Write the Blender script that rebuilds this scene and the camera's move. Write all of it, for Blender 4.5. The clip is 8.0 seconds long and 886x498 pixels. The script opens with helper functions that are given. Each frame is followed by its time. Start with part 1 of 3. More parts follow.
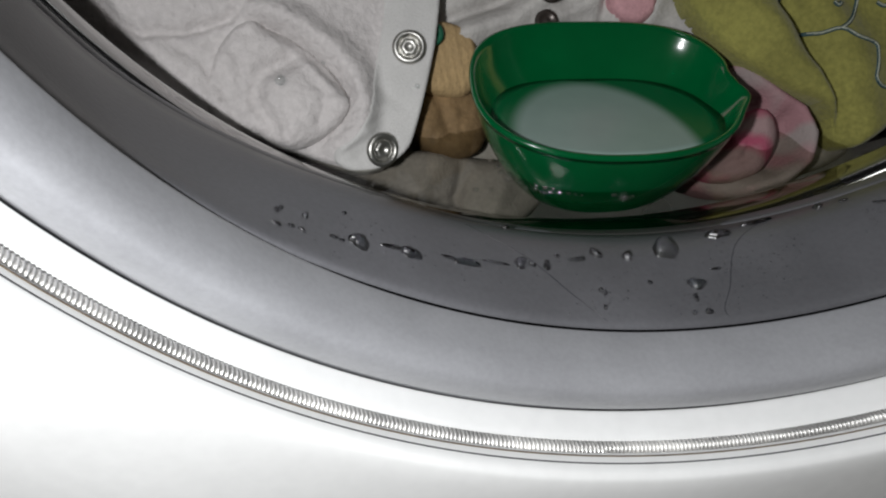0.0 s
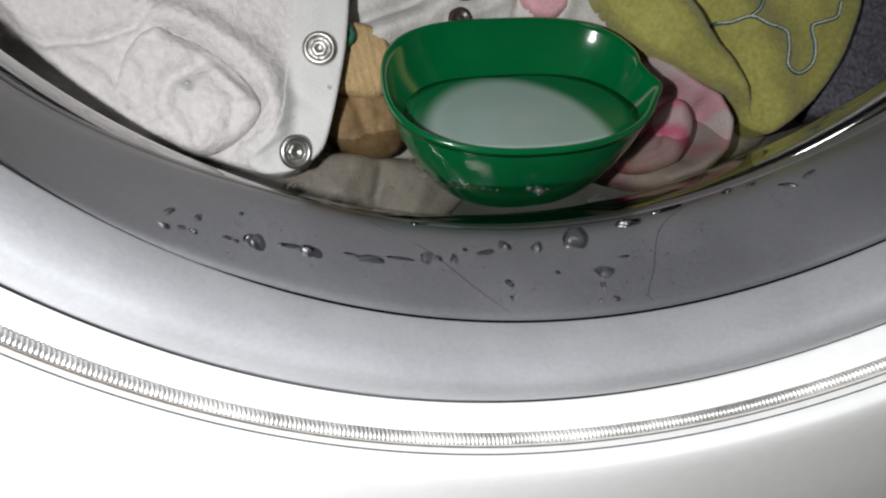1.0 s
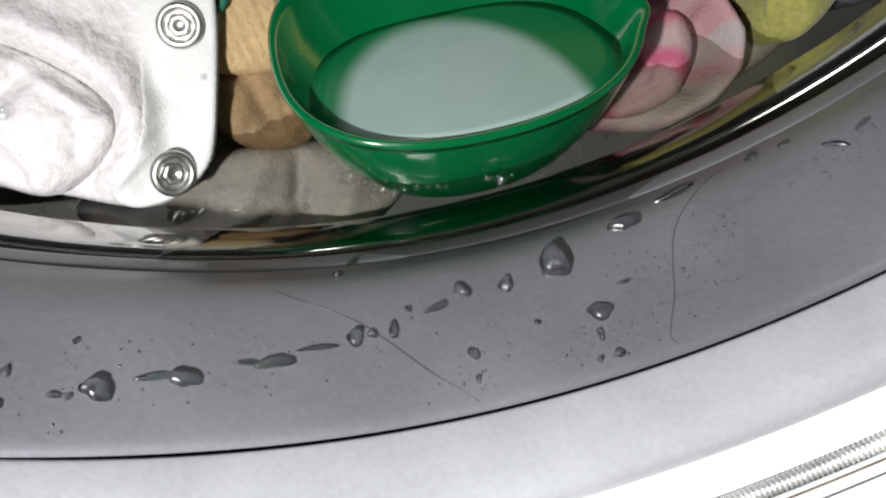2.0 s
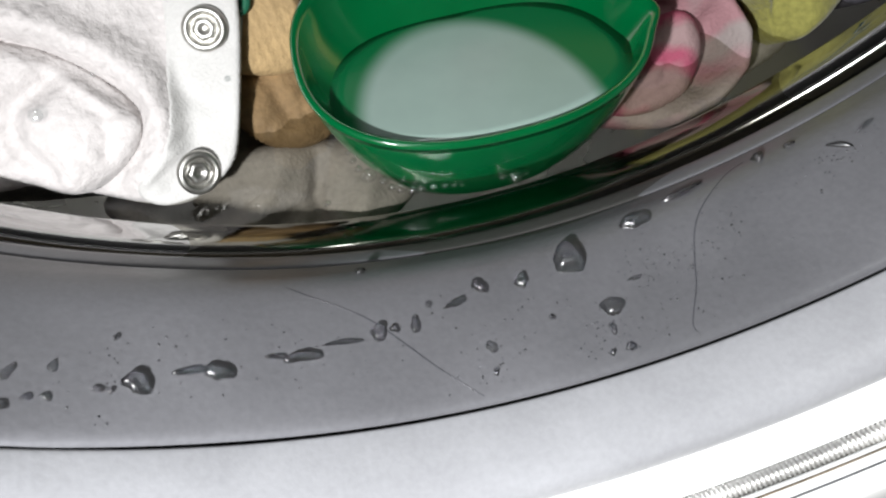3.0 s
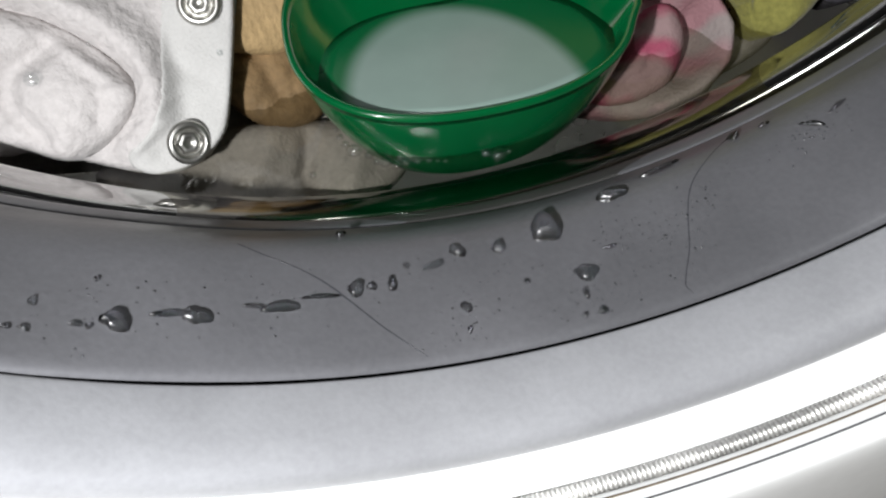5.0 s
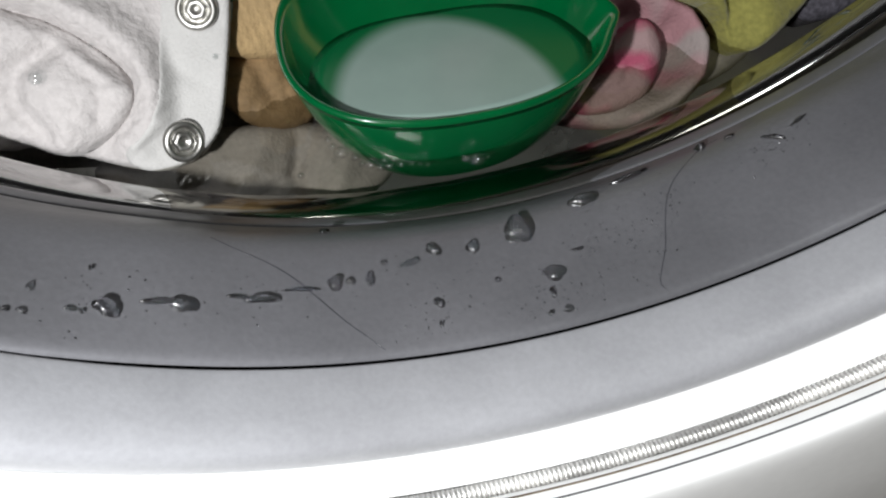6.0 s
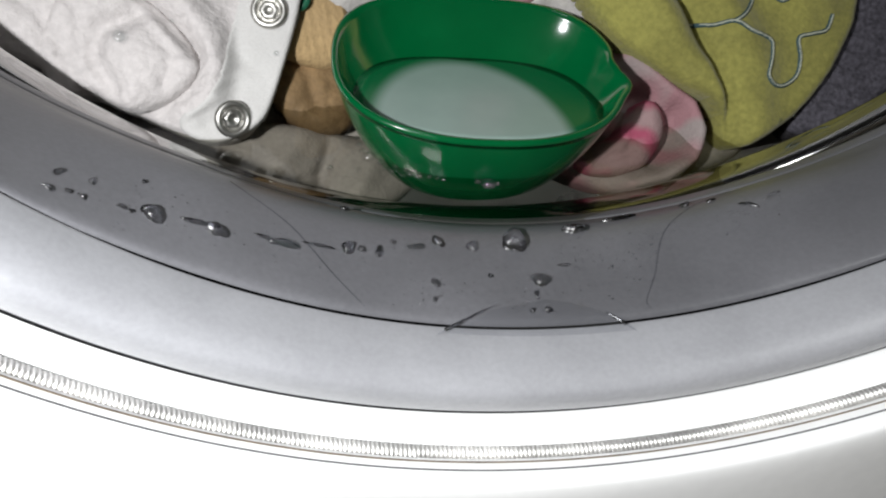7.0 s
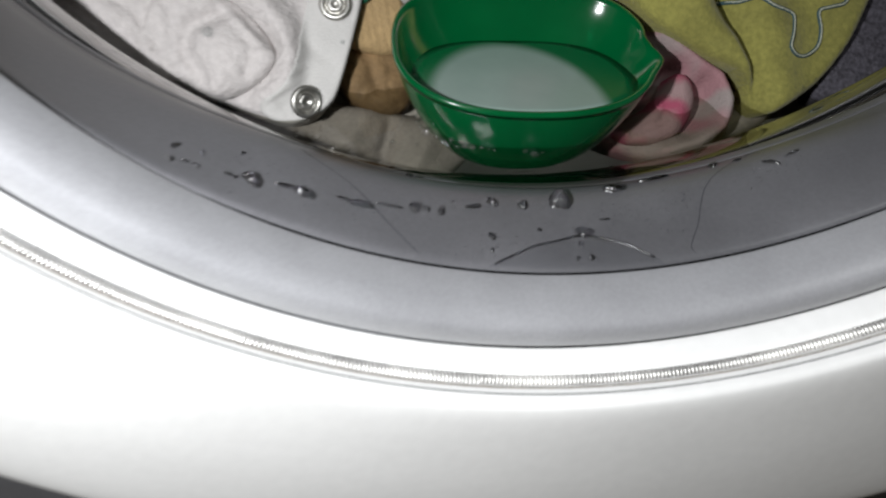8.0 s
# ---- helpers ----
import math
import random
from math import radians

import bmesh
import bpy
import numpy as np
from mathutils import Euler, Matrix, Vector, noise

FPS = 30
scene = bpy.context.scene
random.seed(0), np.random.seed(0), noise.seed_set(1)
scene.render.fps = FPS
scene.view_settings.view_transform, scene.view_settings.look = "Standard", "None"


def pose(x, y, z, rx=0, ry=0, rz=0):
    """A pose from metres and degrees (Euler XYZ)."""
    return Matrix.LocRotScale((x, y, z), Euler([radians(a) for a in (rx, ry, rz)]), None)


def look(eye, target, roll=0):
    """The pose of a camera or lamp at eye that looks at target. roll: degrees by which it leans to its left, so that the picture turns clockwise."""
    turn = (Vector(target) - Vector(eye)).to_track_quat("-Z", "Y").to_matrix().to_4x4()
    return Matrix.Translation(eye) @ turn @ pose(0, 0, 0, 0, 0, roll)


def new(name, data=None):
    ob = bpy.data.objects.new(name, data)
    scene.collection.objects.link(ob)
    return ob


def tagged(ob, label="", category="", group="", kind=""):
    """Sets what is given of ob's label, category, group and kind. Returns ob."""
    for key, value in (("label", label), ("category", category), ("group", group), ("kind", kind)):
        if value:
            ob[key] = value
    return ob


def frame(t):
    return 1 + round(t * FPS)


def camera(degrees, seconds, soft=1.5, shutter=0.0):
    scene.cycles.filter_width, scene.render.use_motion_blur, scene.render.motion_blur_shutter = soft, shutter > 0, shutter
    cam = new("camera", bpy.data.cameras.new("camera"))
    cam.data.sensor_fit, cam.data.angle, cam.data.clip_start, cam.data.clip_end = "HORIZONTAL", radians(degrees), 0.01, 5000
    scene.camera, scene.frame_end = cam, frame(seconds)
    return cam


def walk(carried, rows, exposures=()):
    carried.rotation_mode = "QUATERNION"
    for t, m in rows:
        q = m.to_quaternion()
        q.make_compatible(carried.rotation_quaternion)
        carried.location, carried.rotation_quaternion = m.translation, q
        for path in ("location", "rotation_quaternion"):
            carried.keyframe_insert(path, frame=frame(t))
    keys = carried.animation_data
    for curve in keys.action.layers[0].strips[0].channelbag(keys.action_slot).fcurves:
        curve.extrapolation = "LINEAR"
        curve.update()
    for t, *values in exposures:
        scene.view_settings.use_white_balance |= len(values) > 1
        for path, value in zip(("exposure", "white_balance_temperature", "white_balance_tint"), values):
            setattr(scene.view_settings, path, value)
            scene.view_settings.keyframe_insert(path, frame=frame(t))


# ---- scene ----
# The origin of the plan is the centre of the washing machine's loading opening.
CZ = 0.55          # its height over the floor
WATER = -0.1525    # water level in the drum, from the opening's centre

# ---------- camera ----------
cam = camera(55.47, 8.0, soft=2.1, shutter=0.5)
CAMERA_ROWS = [
    (0.00, pose(-0.0831, -0.0990, CZ + -0.0243, 51.21, -3.53, -8.67)),
    (0.50, pose(-0.0774, -0.1044, CZ + -0.0273, 52.99, -2.63, -9.38)),
    (1.00, pose(-0.0676, -0.1031, CZ + -0.0259, 51.95, -2.77, -11.35)),
    (1.20, pose(-0.0688, -0.0994, CZ + -0.0235, 51.86, -2.42, -11.74)),
    (1.50, pose(-0.0591, -0.0682, CZ + -0.0310, 47.01, 0.99, -13.51)),
    (1.70, pose(-0.0564, -0.0463, CZ + -0.0217, 42.35, 1.61, -17.53)),
    (1.80, pose(-0.0416, -0.0403, CZ + -0.0227, 40.67, 4.07, -16.97)),
    (2.00, pose(-0.0413, -0.0414, CZ + -0.0325, 41.48, 2.82, -17.05)),
    (2.20, pose(-0.0390, -0.0369, CZ + -0.0247, 38.54, 3.02, -17.41)),
    (3.30, pose(-0.0459, -0.0456, CZ + -0.0282, 41.34, 3.05, -16.86)),
    (3.50, pose(-0.0460, -0.0467, CZ + -0.0302, 41.72, 3.12, -16.87)),
    (4.00, pose(-0.0465, -0.0473, CZ + -0.0275, 41.94, 2.66, -16.38)),
    (4.20, pose(-0.0463, -0.0496, CZ + -0.0298, 42.57, 2.75, -16.43)),
    (5.30, pose(-0.0415, -0.0569, CZ + -0.0337, 42.81, 1.65, -15.73)),
    (5.50, pose(-0.0402, -0.0587, CZ + -0.0351, 42.10, 1.20, -15.71)),
    (6.00, pose(-0.0405, -0.0630, CZ + -0.0263, 42.98, 1.44, -14.77)),
    (6.50, pose(-0.0370, -0.0687, CZ + -0.0347, 44.83, 1.72, -14.25)),
    (6.70, pose(-0.0469, -0.0792, CZ + -0.0359, 49.54, -6.81, -12.29)),
    (7.00, pose(-0.0507, -0.0930, CZ + -0.0311, 50.33, -7.21, -8.29)),
    (7.50, pose(-0.0480, -0.0911, CZ + -0.0317, 49.27, -5.32, -7.66)),
    (8.00, pose(-0.0589, -0.1170, CZ + -0.0213, 49.66, -4.32, -7.05)),
]
EXPOSURES = [(0.0, -0.9), (0.5, -0.6), (1.0, -0.22), (1.4, 0.1), (1.8, 0.46), (4.2, 0.3), (5.5, -0.07), (6.4, -0.06), (6.9, -0.03), (7.5, -0.12), (8.0, -0.3)]
walk(cam, CAMERA_ROWS, EXPOSURES)

# ---------- world and light ----------
world = bpy.data.worlds.new("room_light")
scene.world = world
world.use_nodes = True
world.node_tree.nodes["Background"].inputs["Color"].default_value = (0.9, 0.95, 1.0, 1)
world.node_tree.nodes["Background"].inputs["Strength"].default_value = 0.014


def area_lamp(name, power, size, eye, target, color=(1, 1, 1)):
    d = bpy.data.lights.new(name, "AREA")
    d.shape, d.size, d.energy, d.color = "DISK", size, power, color
    ob = new(name, d)
    ob.matrix_world = look(eye, target)
    return ob


torch = area_lamp("torch_light", 0.84, 0.012, (-0.130, -0.100, CZ - 0.020), (-0.03, 0.04, CZ - 0.15), (0.985, 1.0, 1.015))
# Unseen overhead lamp, added as weak ambient fill.
overhead_fill = area_lamp("fill_light", 6.5, 0.4, (-0.3, -0.8, 2.35), (-0.3, -0.8, 0), (0.98, 1.0, 1.0))


# ---------- materials ----------
def material(name, base, rough=0.5, metal=0.0, grain=0.0, grain_scale=300.0, bump=0.0, bump_scale=400.0,
             spec=0.5, trans=0.0, ior=1.45, coat=0.0, stain=0.0, stain_scale=25.0, sheen=0.0, sss=0.0):
    m = bpy.data.materials.new(name)
    m.use_nodes = True
    n, l = m.node_tree.nodes, m.node_tree.links
    b = n["Principled BSDF"]
    b.inputs["Base Color"].default_value = (*base, 1)
    b.inputs["Roughness"].default_value = rough
    b.inputs["Metallic"].default_value = metal
    b.inputs["Specular IOR Level"].default_value = spec
    b.inputs["Transmission Weight"].default_value = trans
    b.inputs["IOR"].default_value = ior
    b.inputs["Coat Weight"].default_value = coat
    b.inputs["Sheen Weight"].default_value = sheen
    if sss:
        b.inputs["Subsurface Weight"].default_value = sss
        b.inputs["Subsurface Scale"].default_value = 0.004
    co = n.new("ShaderNodeTexCoord")
    if grain or stain:
        mix = n.new("ShaderNodeMix")
        mix.data_type, mix.blend_type = "RGBA", "MULTIPLY"
        mix.inputs[0].default_value = 1.0
        mix.inputs[6].default_value = (*base, 1)
        a = n.new("ShaderNodeTexNoise")
        a.inputs["Scale"].default_value, a.inputs["Detail"].default_value = grain_scale, 4
        s = n.new("ShaderNodeTexNoise")
        s.inputs["Scale"].default_value, s.inputs["Detail"].default_value = stain_scale, 6
        l.new(co.outputs["Object"], a.inputs["Vector"])
        l.new(co.outputs["Object"], s.inputs["Vector"])
        ra, rs = n.new("ShaderNodeMapRange"), n.new("ShaderNodeMapRange")
        for r, amount in ((ra, grain), (rs, stain)):
            r.inputs["From Min"].default_value, r.inputs["From Max"].default_value = 0.3, 0.7
            r.inputs["To Min"].default_value, r.inputs["To Max"].default_value = 1 - amount, 1 + amount
        l.new(a.outputs["Fac"], ra.inputs["Value"])
        l.new(s.outputs["Fac"], rs.inputs["Value"])
        mu = n.new("ShaderNodeMath")
        mu.operation = "MULTIPLY"
        l.new(ra.outputs[0], mu.inputs[0])
        l.new(rs.outputs[0], mu.inputs[1])
        l.new(mu.outputs[0], mix.inputs[7])
        l.new(mix.outputs[2], b.inputs["Base Color"])
        rr = n.new("ShaderNodeMapRange")
        rr.inputs["From Min"].default_value, rr.inputs["From Max"].default_value = 0.3, 0.7
        rr.inputs["To Min"].default_value, rr.inputs["To Max"].default_value = rough * 0.85, min(1, rough * 1.15)
        l.new(s.outputs["Fac"], rr.inputs["Value"])
        l.new(rr.outputs[0], b.inputs["Roughness"])
    if bump:
        t = n.new("ShaderNodeTexNoise")
        t.inputs["Scale"].default_value, t.inputs["Detail"].default_value = bump_scale, 3
        l.new(co.outputs["Object"], t.inputs["Vector"])
        bp = n.new("ShaderNodeBump")
        bp.inputs["Strength"].default_value, bp.inputs["Distance"].default_value = 1.0, bump
        l.new(t.outputs["Fac"], bp.inputs["Height"])
        l.new(bp.outputs["Normal"], b.inputs["Normal"])
    return m


def water_sheet(name, tint, share=0.06, waves=0.0004, rough=0.03):
    """Thin water or glass: what lies under it shows through, and its surface mirrors a little."""
    m = bpy.data.materials.new(name)
    m.use_nodes = True
    n, l = m.node_tree.nodes, m.node_tree.links
    n.remove(n["Principled BSDF"])
    tr, gl, mx = (n.new("ShaderNode" + k) for k in ("BsdfTransparent", "BsdfGlossy", "MixShader"))
    tr.inputs["Color"].default_value = (*tint, 1)
    gl.inputs["Roughness"].default_value = rough
    co, t, bp = n.new("ShaderNodeTexCoord"), n.new("ShaderNodeTexNoise"), n.new("ShaderNodeBump")
    t.inputs["Scale"].default_value = 60
    bp.inputs["Strength"].default_value, bp.inputs["Distance"].default_value = 1.0, waves
    l.new(co.outputs["Object"], t.inputs["Vector"])
    l.new(t.outputs["Fac"], bp.inputs["Height"])
    l.new(bp.outputs["Normal"], gl.inputs["Normal"])
    mx.inputs[0].default_value = share
    l.new(tr.outputs[0], mx.inputs[1])
    l.new(gl.outputs[0], mx.inputs[2])
    l.new(mx.outputs[0], n["Material Output"].inputs["Surface"])
    return m


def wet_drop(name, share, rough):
    """Water, tinted grey, that bends what lies under it and carries a soft glint."""
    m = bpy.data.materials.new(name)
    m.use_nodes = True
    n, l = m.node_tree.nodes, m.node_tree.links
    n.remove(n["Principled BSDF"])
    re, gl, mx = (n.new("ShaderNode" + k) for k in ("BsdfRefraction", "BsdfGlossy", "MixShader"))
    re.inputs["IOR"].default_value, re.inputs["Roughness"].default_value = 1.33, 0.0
    # The shade inside a drop is put into this grey tint.
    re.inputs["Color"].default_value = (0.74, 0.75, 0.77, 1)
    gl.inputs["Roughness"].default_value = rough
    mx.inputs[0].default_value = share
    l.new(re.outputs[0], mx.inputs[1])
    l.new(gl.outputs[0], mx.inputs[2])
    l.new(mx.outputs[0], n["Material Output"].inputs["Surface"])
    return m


# The same rubber: torchlight put into the bulge's tone, the wet tunnel left darker.
RUBBER_LIT = material("lit_grey_rubber", (0.335, 0.337, 0.355), 0.36, grain=0.05, grain_scale=900, bump=0.00004, bump_scale=900, stain=0.10, stain_scale=45, spec=1.0)
RUBBER_WET_DIM = material("dim_wet_grey_rubber", (0.135, 0.135, 0.145), 0.34, grain=0.06, grain_scale=900, bump=0.00006, bump_scale=700, stain=0.15, stain_scale=26, spec=0.55)
# Near-black that paints the shade in the seal's recesses and behind it.
SHADE_BLACK = material("shade_black", (0.012, 0.012, 0.012), 0.6, grain=0.1)
ENAMEL = material("white_enamel", (0.92, 0.92, 0.91), 0.18, grain=0.02, stain=0.02, coat=0.3)
TRIM_GREY = material("grey_plastic", (0.1, 0.1, 0.105), 0.5, grain=0.05, bump=0.00005)
BROWN = material("brown_line", (0.16, 0.12, 0.08), 0.7, grain=0.3, grain_scale=300)
STEEL = material("polished_steel", (0.5, 0.495, 0.49), 0.07, metal=1.0, stain=0.1, stain_scale=40)
DRUM_STEEL = material("drum_steel", (0.5, 0.5, 0.5), 0.3, metal=1.0, stain=0.1)
SPRING = material("spring_steel", (0.84, 0.83, 0.81), 0.48, metal=0.92, stain=0.25, stain_scale=60)
SNAP_METAL = material("nickel", (0.52, 0.51, 0.48), 0.42, metal=1.0, stain=0.15, stain_scale=300)
WHITE_TERRY = material("white_terry", (0.525, 0.495, 0.485), 0.95, grain=0.08, grain_scale=600, bump=0.0010, bump_scale=340, sheen=0.2, spec=0.2, stain=0.04, stain_scale=60)
WHITE_COTTON = material("white_cotton", (0.52, 0.51, 0.495), 0.85, grain=0.04, grain_scale=1500, bump=0.0002, bump_scale=1500, spec=0.25, stain=0.03, stain_scale=60)
YELLOW = material("olive_yellow_velour", (0.25, 0.236, 0.063), 0.85, grain=0.16, grain_scale=700, bump=0.0003, bump_scale=900, sheen=0.25, spec=0.2, stain=0.14, stain_scale=45)
TAN = material("tan_cotton", (0.37, 0.255, 0.125), 0.85, grain=0.1, grain_scale=800, bump=0.0003, bump_scale=900, stain=0.15, stain_scale=60)
TAN_DARK = material("brown_wet_cotton", (0.185, 0.118, 0.055), 0.8, grain=0.12, grain_scale=700, bump=0.0003, bump_scale=900, stain=0.3, stain_scale=70)
GREYCLOTH = material("pale_grey_cotton", (0.45, 0.43, 0.41), 0.9, grain=0.08, grain_scale=800, bump=0.0003, bump_scale=900, stain=0.12, stain_scale=50)
SUNKCLOTH = material("taupe_cotton", (0.27, 0.25, 0.23), 0.9, grain=0.08, grain_scale=800, bump=0.0003, bump_scale=900, stain=0.15, stain_scale=50)
DARK_SNAP = material("dark_snap", (0.05, 0.04, 0.035), 0.35, metal=0.4, grain=0.2, grain_scale=400)
GREEN_SNAP = material("green_snap", (0.015, 0.10, 0.055), 0.3, grain=0.2, grain_scale=400)
BLUSH = material("blush_cotton", (0.55, 0.3, 0.32), 0.9, grain=0.08, grain_scale=800, bump=0.0003, bump_scale=900, stain=0.1, stain_scale=60)
MINT = material("mint_cotton", (0.32, 0.40, 0.385), 0.9, grain=0.08, grain_scale=800, bump=0.0003, bump_scale=900, stain=0.1, stain_scale=60)
DARKCLOTH = material("dark_grey_melange", (0.075, 0.07, 0.085), 0.9, grain=0.5, grain_scale=700, bump=0.0004, bump_scale=900)
THREAD = material("teal_thread", (0.035, 0.075, 0.085), 0.7, grain=0.3, grain_scale=2000, bump=0.0003, bump_scale=2500)
PALE_THREAD = material("pale_thread", (0.4, 0.42, 0.34), 0.8, grain=0.3, grain_scale=2000, bump=0.0003, bump_scale=2500)
GREEN = material("green_plastic", (0.0, 0.110, 0.03), 0.16, grain=0.03, grain_scale=200, trans=0.25, ior=1.4, stain=0.08, stain_scale=60, bump=0.00005, bump_scale=200)
MILK = material("milky_detergent", (0.25, 0.335, 0.30), 0.25, grain=0.03, grain_scale=120)


def thin_towards_edge(m, thin, near, far):
    """Where the milky liquid gets shallow the green cup shows through it."""
    n, l = m.node_tree.nodes, m.node_tree.links
    co, mp, ln, mr, mx = (n.new("ShaderNode" + k) for k in ("TexCoord", "Mapping", "VectorMath", "MapRange", "Mix"))
    mp.inputs["Location"].default_value, mp.inputs["Scale"].default_value = (0.0040, 0.0140, 0), (1.0, 0.72, 0.0)
    ln.operation = "LENGTH"
    mr.interpolation_type = "SMOOTHSTEP"
    mr.inputs["From Min"].default_value, mr.inputs["From Max"].default_value = near, far
    mx.data_type = "RGBA"
    b = n["Principled BSDF"]
    old = b.inputs["Base Color"].links[0].from_socket
    l.new(co.outputs["Object"], mp.inputs["Vector"])
    l.new(mp.outputs[0], ln.inputs[0])
    l.new(ln.outputs["Value"], mr.inputs["Value"])
    l.new(mr.outputs[0], mx.inputs[0])
    l.new(old, mx.inputs[6])
    mx.inputs[7].default_value = (*thin, 1)
    l.new(mx.outputs[2], b.inputs["Base Color"])


thin_towards_edge(MILK, (0.004, 0.11, 0.036), 0.0225, 0.0275)
WATER_MAT = water_sheet("drum_water", (0.76, 0.75, 0.71))
FILM_MAT = water_sheet("film_water", (0.72, 0.72, 0.74), 0.03, 0.0, 0.3)
DROP = wet_drop("tinted_water", 0.085, 0.25)
BUBBLE = water_sheet("bubble_film", (0.93, 0.95, 0.95), 0.17, 0.0, 0.06)

POOL = water_sheet("pool_water", (0.985, 0.99, 1.0), 0.12, 0.0, 0.42)
FLOOR_MAT = material("beige_tile", (0.42, 0.37, 0.31), 0.35, grain=0.05, stain=0.1, stain_scale=8)
WALL_MAT = material("cream_wall", (0.6, 0.57, 0.52), 0.8, grain=0.04, stain=0.05, stain_scale=4)


def faded_stripes(name, pale, tint, size):
    """Washed-out woven stripes that break up into blotches."""
    m = material(name, pale, 0.9, bump=0.0004, bump_scale=900)
    n, l = m.node_tree.nodes, m.node_tree.links
    co, w, b, mu, r = (n.new("ShaderNode" + k) for k in ("TexCoord", "TexWave", "TexNoise", "Math", "ValToRGB"))
    w.bands_direction = "DIAGONAL"
    w.inputs["Scale"].default_value, w.inputs["Distortion"].default_value, w.inputs["Detail Scale"].default_value = size, 5.0, 2.0
    b.inputs["Scale"].default_value, b.inputs["Detail"].default_value = size * 2.2, 3
    mu.operation = "MULTIPLY"
    r.color_ramp.elements[0].position, r.color_ramp.elements[0].color = 0.1, (*pale, 1)
    r.color_ramp.elements[1].position, r.color_ramp.elements[1].color = 0.48, (*tint, 1)
    l.new(co.outputs["Object"], w.inputs["Vector"])
    l.new(co.outputs["Object"], b.inputs["Vector"])
    l.new(w.outputs["Fac"], mu.inputs[0])
    l.new(b.outputs["Fac"], mu.inputs[1])
    l.new(mu.outputs[0], r.inputs["Fac"])
    l.new(r.outputs["Color"], n["Principled BSDF"].inputs["Base Color"])
    return m


PINK = faded_stripes("pink_striped_cotton", (0.30, 0.20, 0.20), (0.34, 0.07, 0.12), 24.0)
PALE_PINK = faded_stripes("pale_pink_cotton", (0.29, 0.245, 0.235), (0.32, 0.17, 0.185), 20.0)


# ---------- builders ----------
def mesh_of(name, verts, faces, mat, smooth=True):
    me = bpy.data.meshes.new(name)
    me.from_pydata([tuple(v) for v in verts], [], faces)
    me.materials.append(mat)
    if smooth:
        me.polygons.foreach_set("use_smooth", [True] * len(me.polygons))
    me.update()
    return me


def thing(name, verts, faces, mat, origin, label, category, group="", kind="", smooth=True):
    """A top-level mesh; verts in the plan of the opening, origin its own base there."""
    o = np.array(origin)
    ob = new(name, mesh_of(name, np.asarray(verts) - o, faces, mat, smooth))
    ob.location = (o[0], o[1], o[2] + CZ)
    return tagged(ob, label, category, group, kind)


def part(name, verts, faces, mat, parent, label="", smooth=True):
    """A part under a thing whose origin has the custom place 'o'."""
    o = np.array(parent.matrix_world.translation) if parent.parent else np.array(parent.location)
    o = np.array((o[0], o[1], o[2] - CZ))
    ob = new(name, mesh_of(name, np.asarray(verts) - o, faces, mat, smooth))
    ob.parent = parent
    return tagged(ob, label)


def revolve(profile, steps=240, a0=0.0, a1=2 * math.pi):
    """Turn a profile of (radius, y) about the opening's axis."""
    full = abs(a1 - a0 - 2 * math.pi) < 1e-6
    k, n = len(profile), steps if full else steps + 1
    verts = [(r * math.cos(a), y, r * math.sin(a)) for a in np.linspace(a0, a1, n, endpoint=not full) for r, y in profile]
    faces = []
    for i in range(steps):
        j = (i + 1) % n
        for q in range(k - 1):
            faces.append((i * k + q, i * k + q + 1, j * k + q + 1, j * k + q))
    return verts, faces


def smooth_profile(pts, n=6):
    """A Catmull-Rom curve through a few profile points."""
    p = np.array([pts[0], *pts, pts[-1]], float)
    out = []
    for i in range(1, len(p) - 2):
        for s in np.linspace(0, 1, n, endpoint=False):
            a, b, c, d = p[i - 1], p[i], p[i + 1], p[i + 2]
            out.append(0.5 * (2 * b + (c - a) * s + (2 * a - 5 * b + 4 * c - d) * s ** 2 + (3 * b - a - 3 * c + d) * s ** 3))
    out.append(p[-2])
    return [tuple(q) for q in out]


def tube(path, radius, sides=8, closed=False, taper=0.0):
    """A round tube along a path of points."""
    p = np.array(path, float)
    n = len(p)
    verts, faces = [], []
    for i in range(n):
        t = p[(i + 1) % n if closed else min(i + 1, n - 1)] - p[i - 1 if closed or i else 0]
        t = t / (np.linalg.norm(t) + 1e-12)
        up = np.array((0.0, -0.6, 0.8)) if abs(t[1]) < 0.9 else np.array((1.0, 0, 0))
        a = np.cross(t, up)
        a /= np.linalg.norm(a) + 1e-12
        b = np.cross(t, a)
        r = radius * (1 - taper * abs(2 * i / max(n - 1, 1) - 1) ** 3)
        for k in range(sides):
            w = 2 * math.pi * k / sides
            verts.append(p[i] + r * (math.cos(w) * a + math.sin(w) * b))
    for i in range(n if closed else n - 1):
        j = (i + 1) % n
        for k in range(sides):
            m = (k + 1) % sides
            faces.append((i * sides + k, i * sides + m, j * sides + m, j * sides + k))
    if not closed:
        faces += [tuple(range(sides))[::-1], tuple((n - 1) * sides + k for k in range(sides))]
    return verts, faces


def box(x0, x1, y0, y1, z0, z1):
    v = [(x, y, z) for x in (x0, x1) for y in (y0, y1) for z in (z0, z1)]
    return v, [(0, 1, 3, 2), (4, 6, 7, 5), (0, 4, 5, 1), (2, 3, 7, 6), (0, 2, 6, 4), (1, 5, 7, 3)]


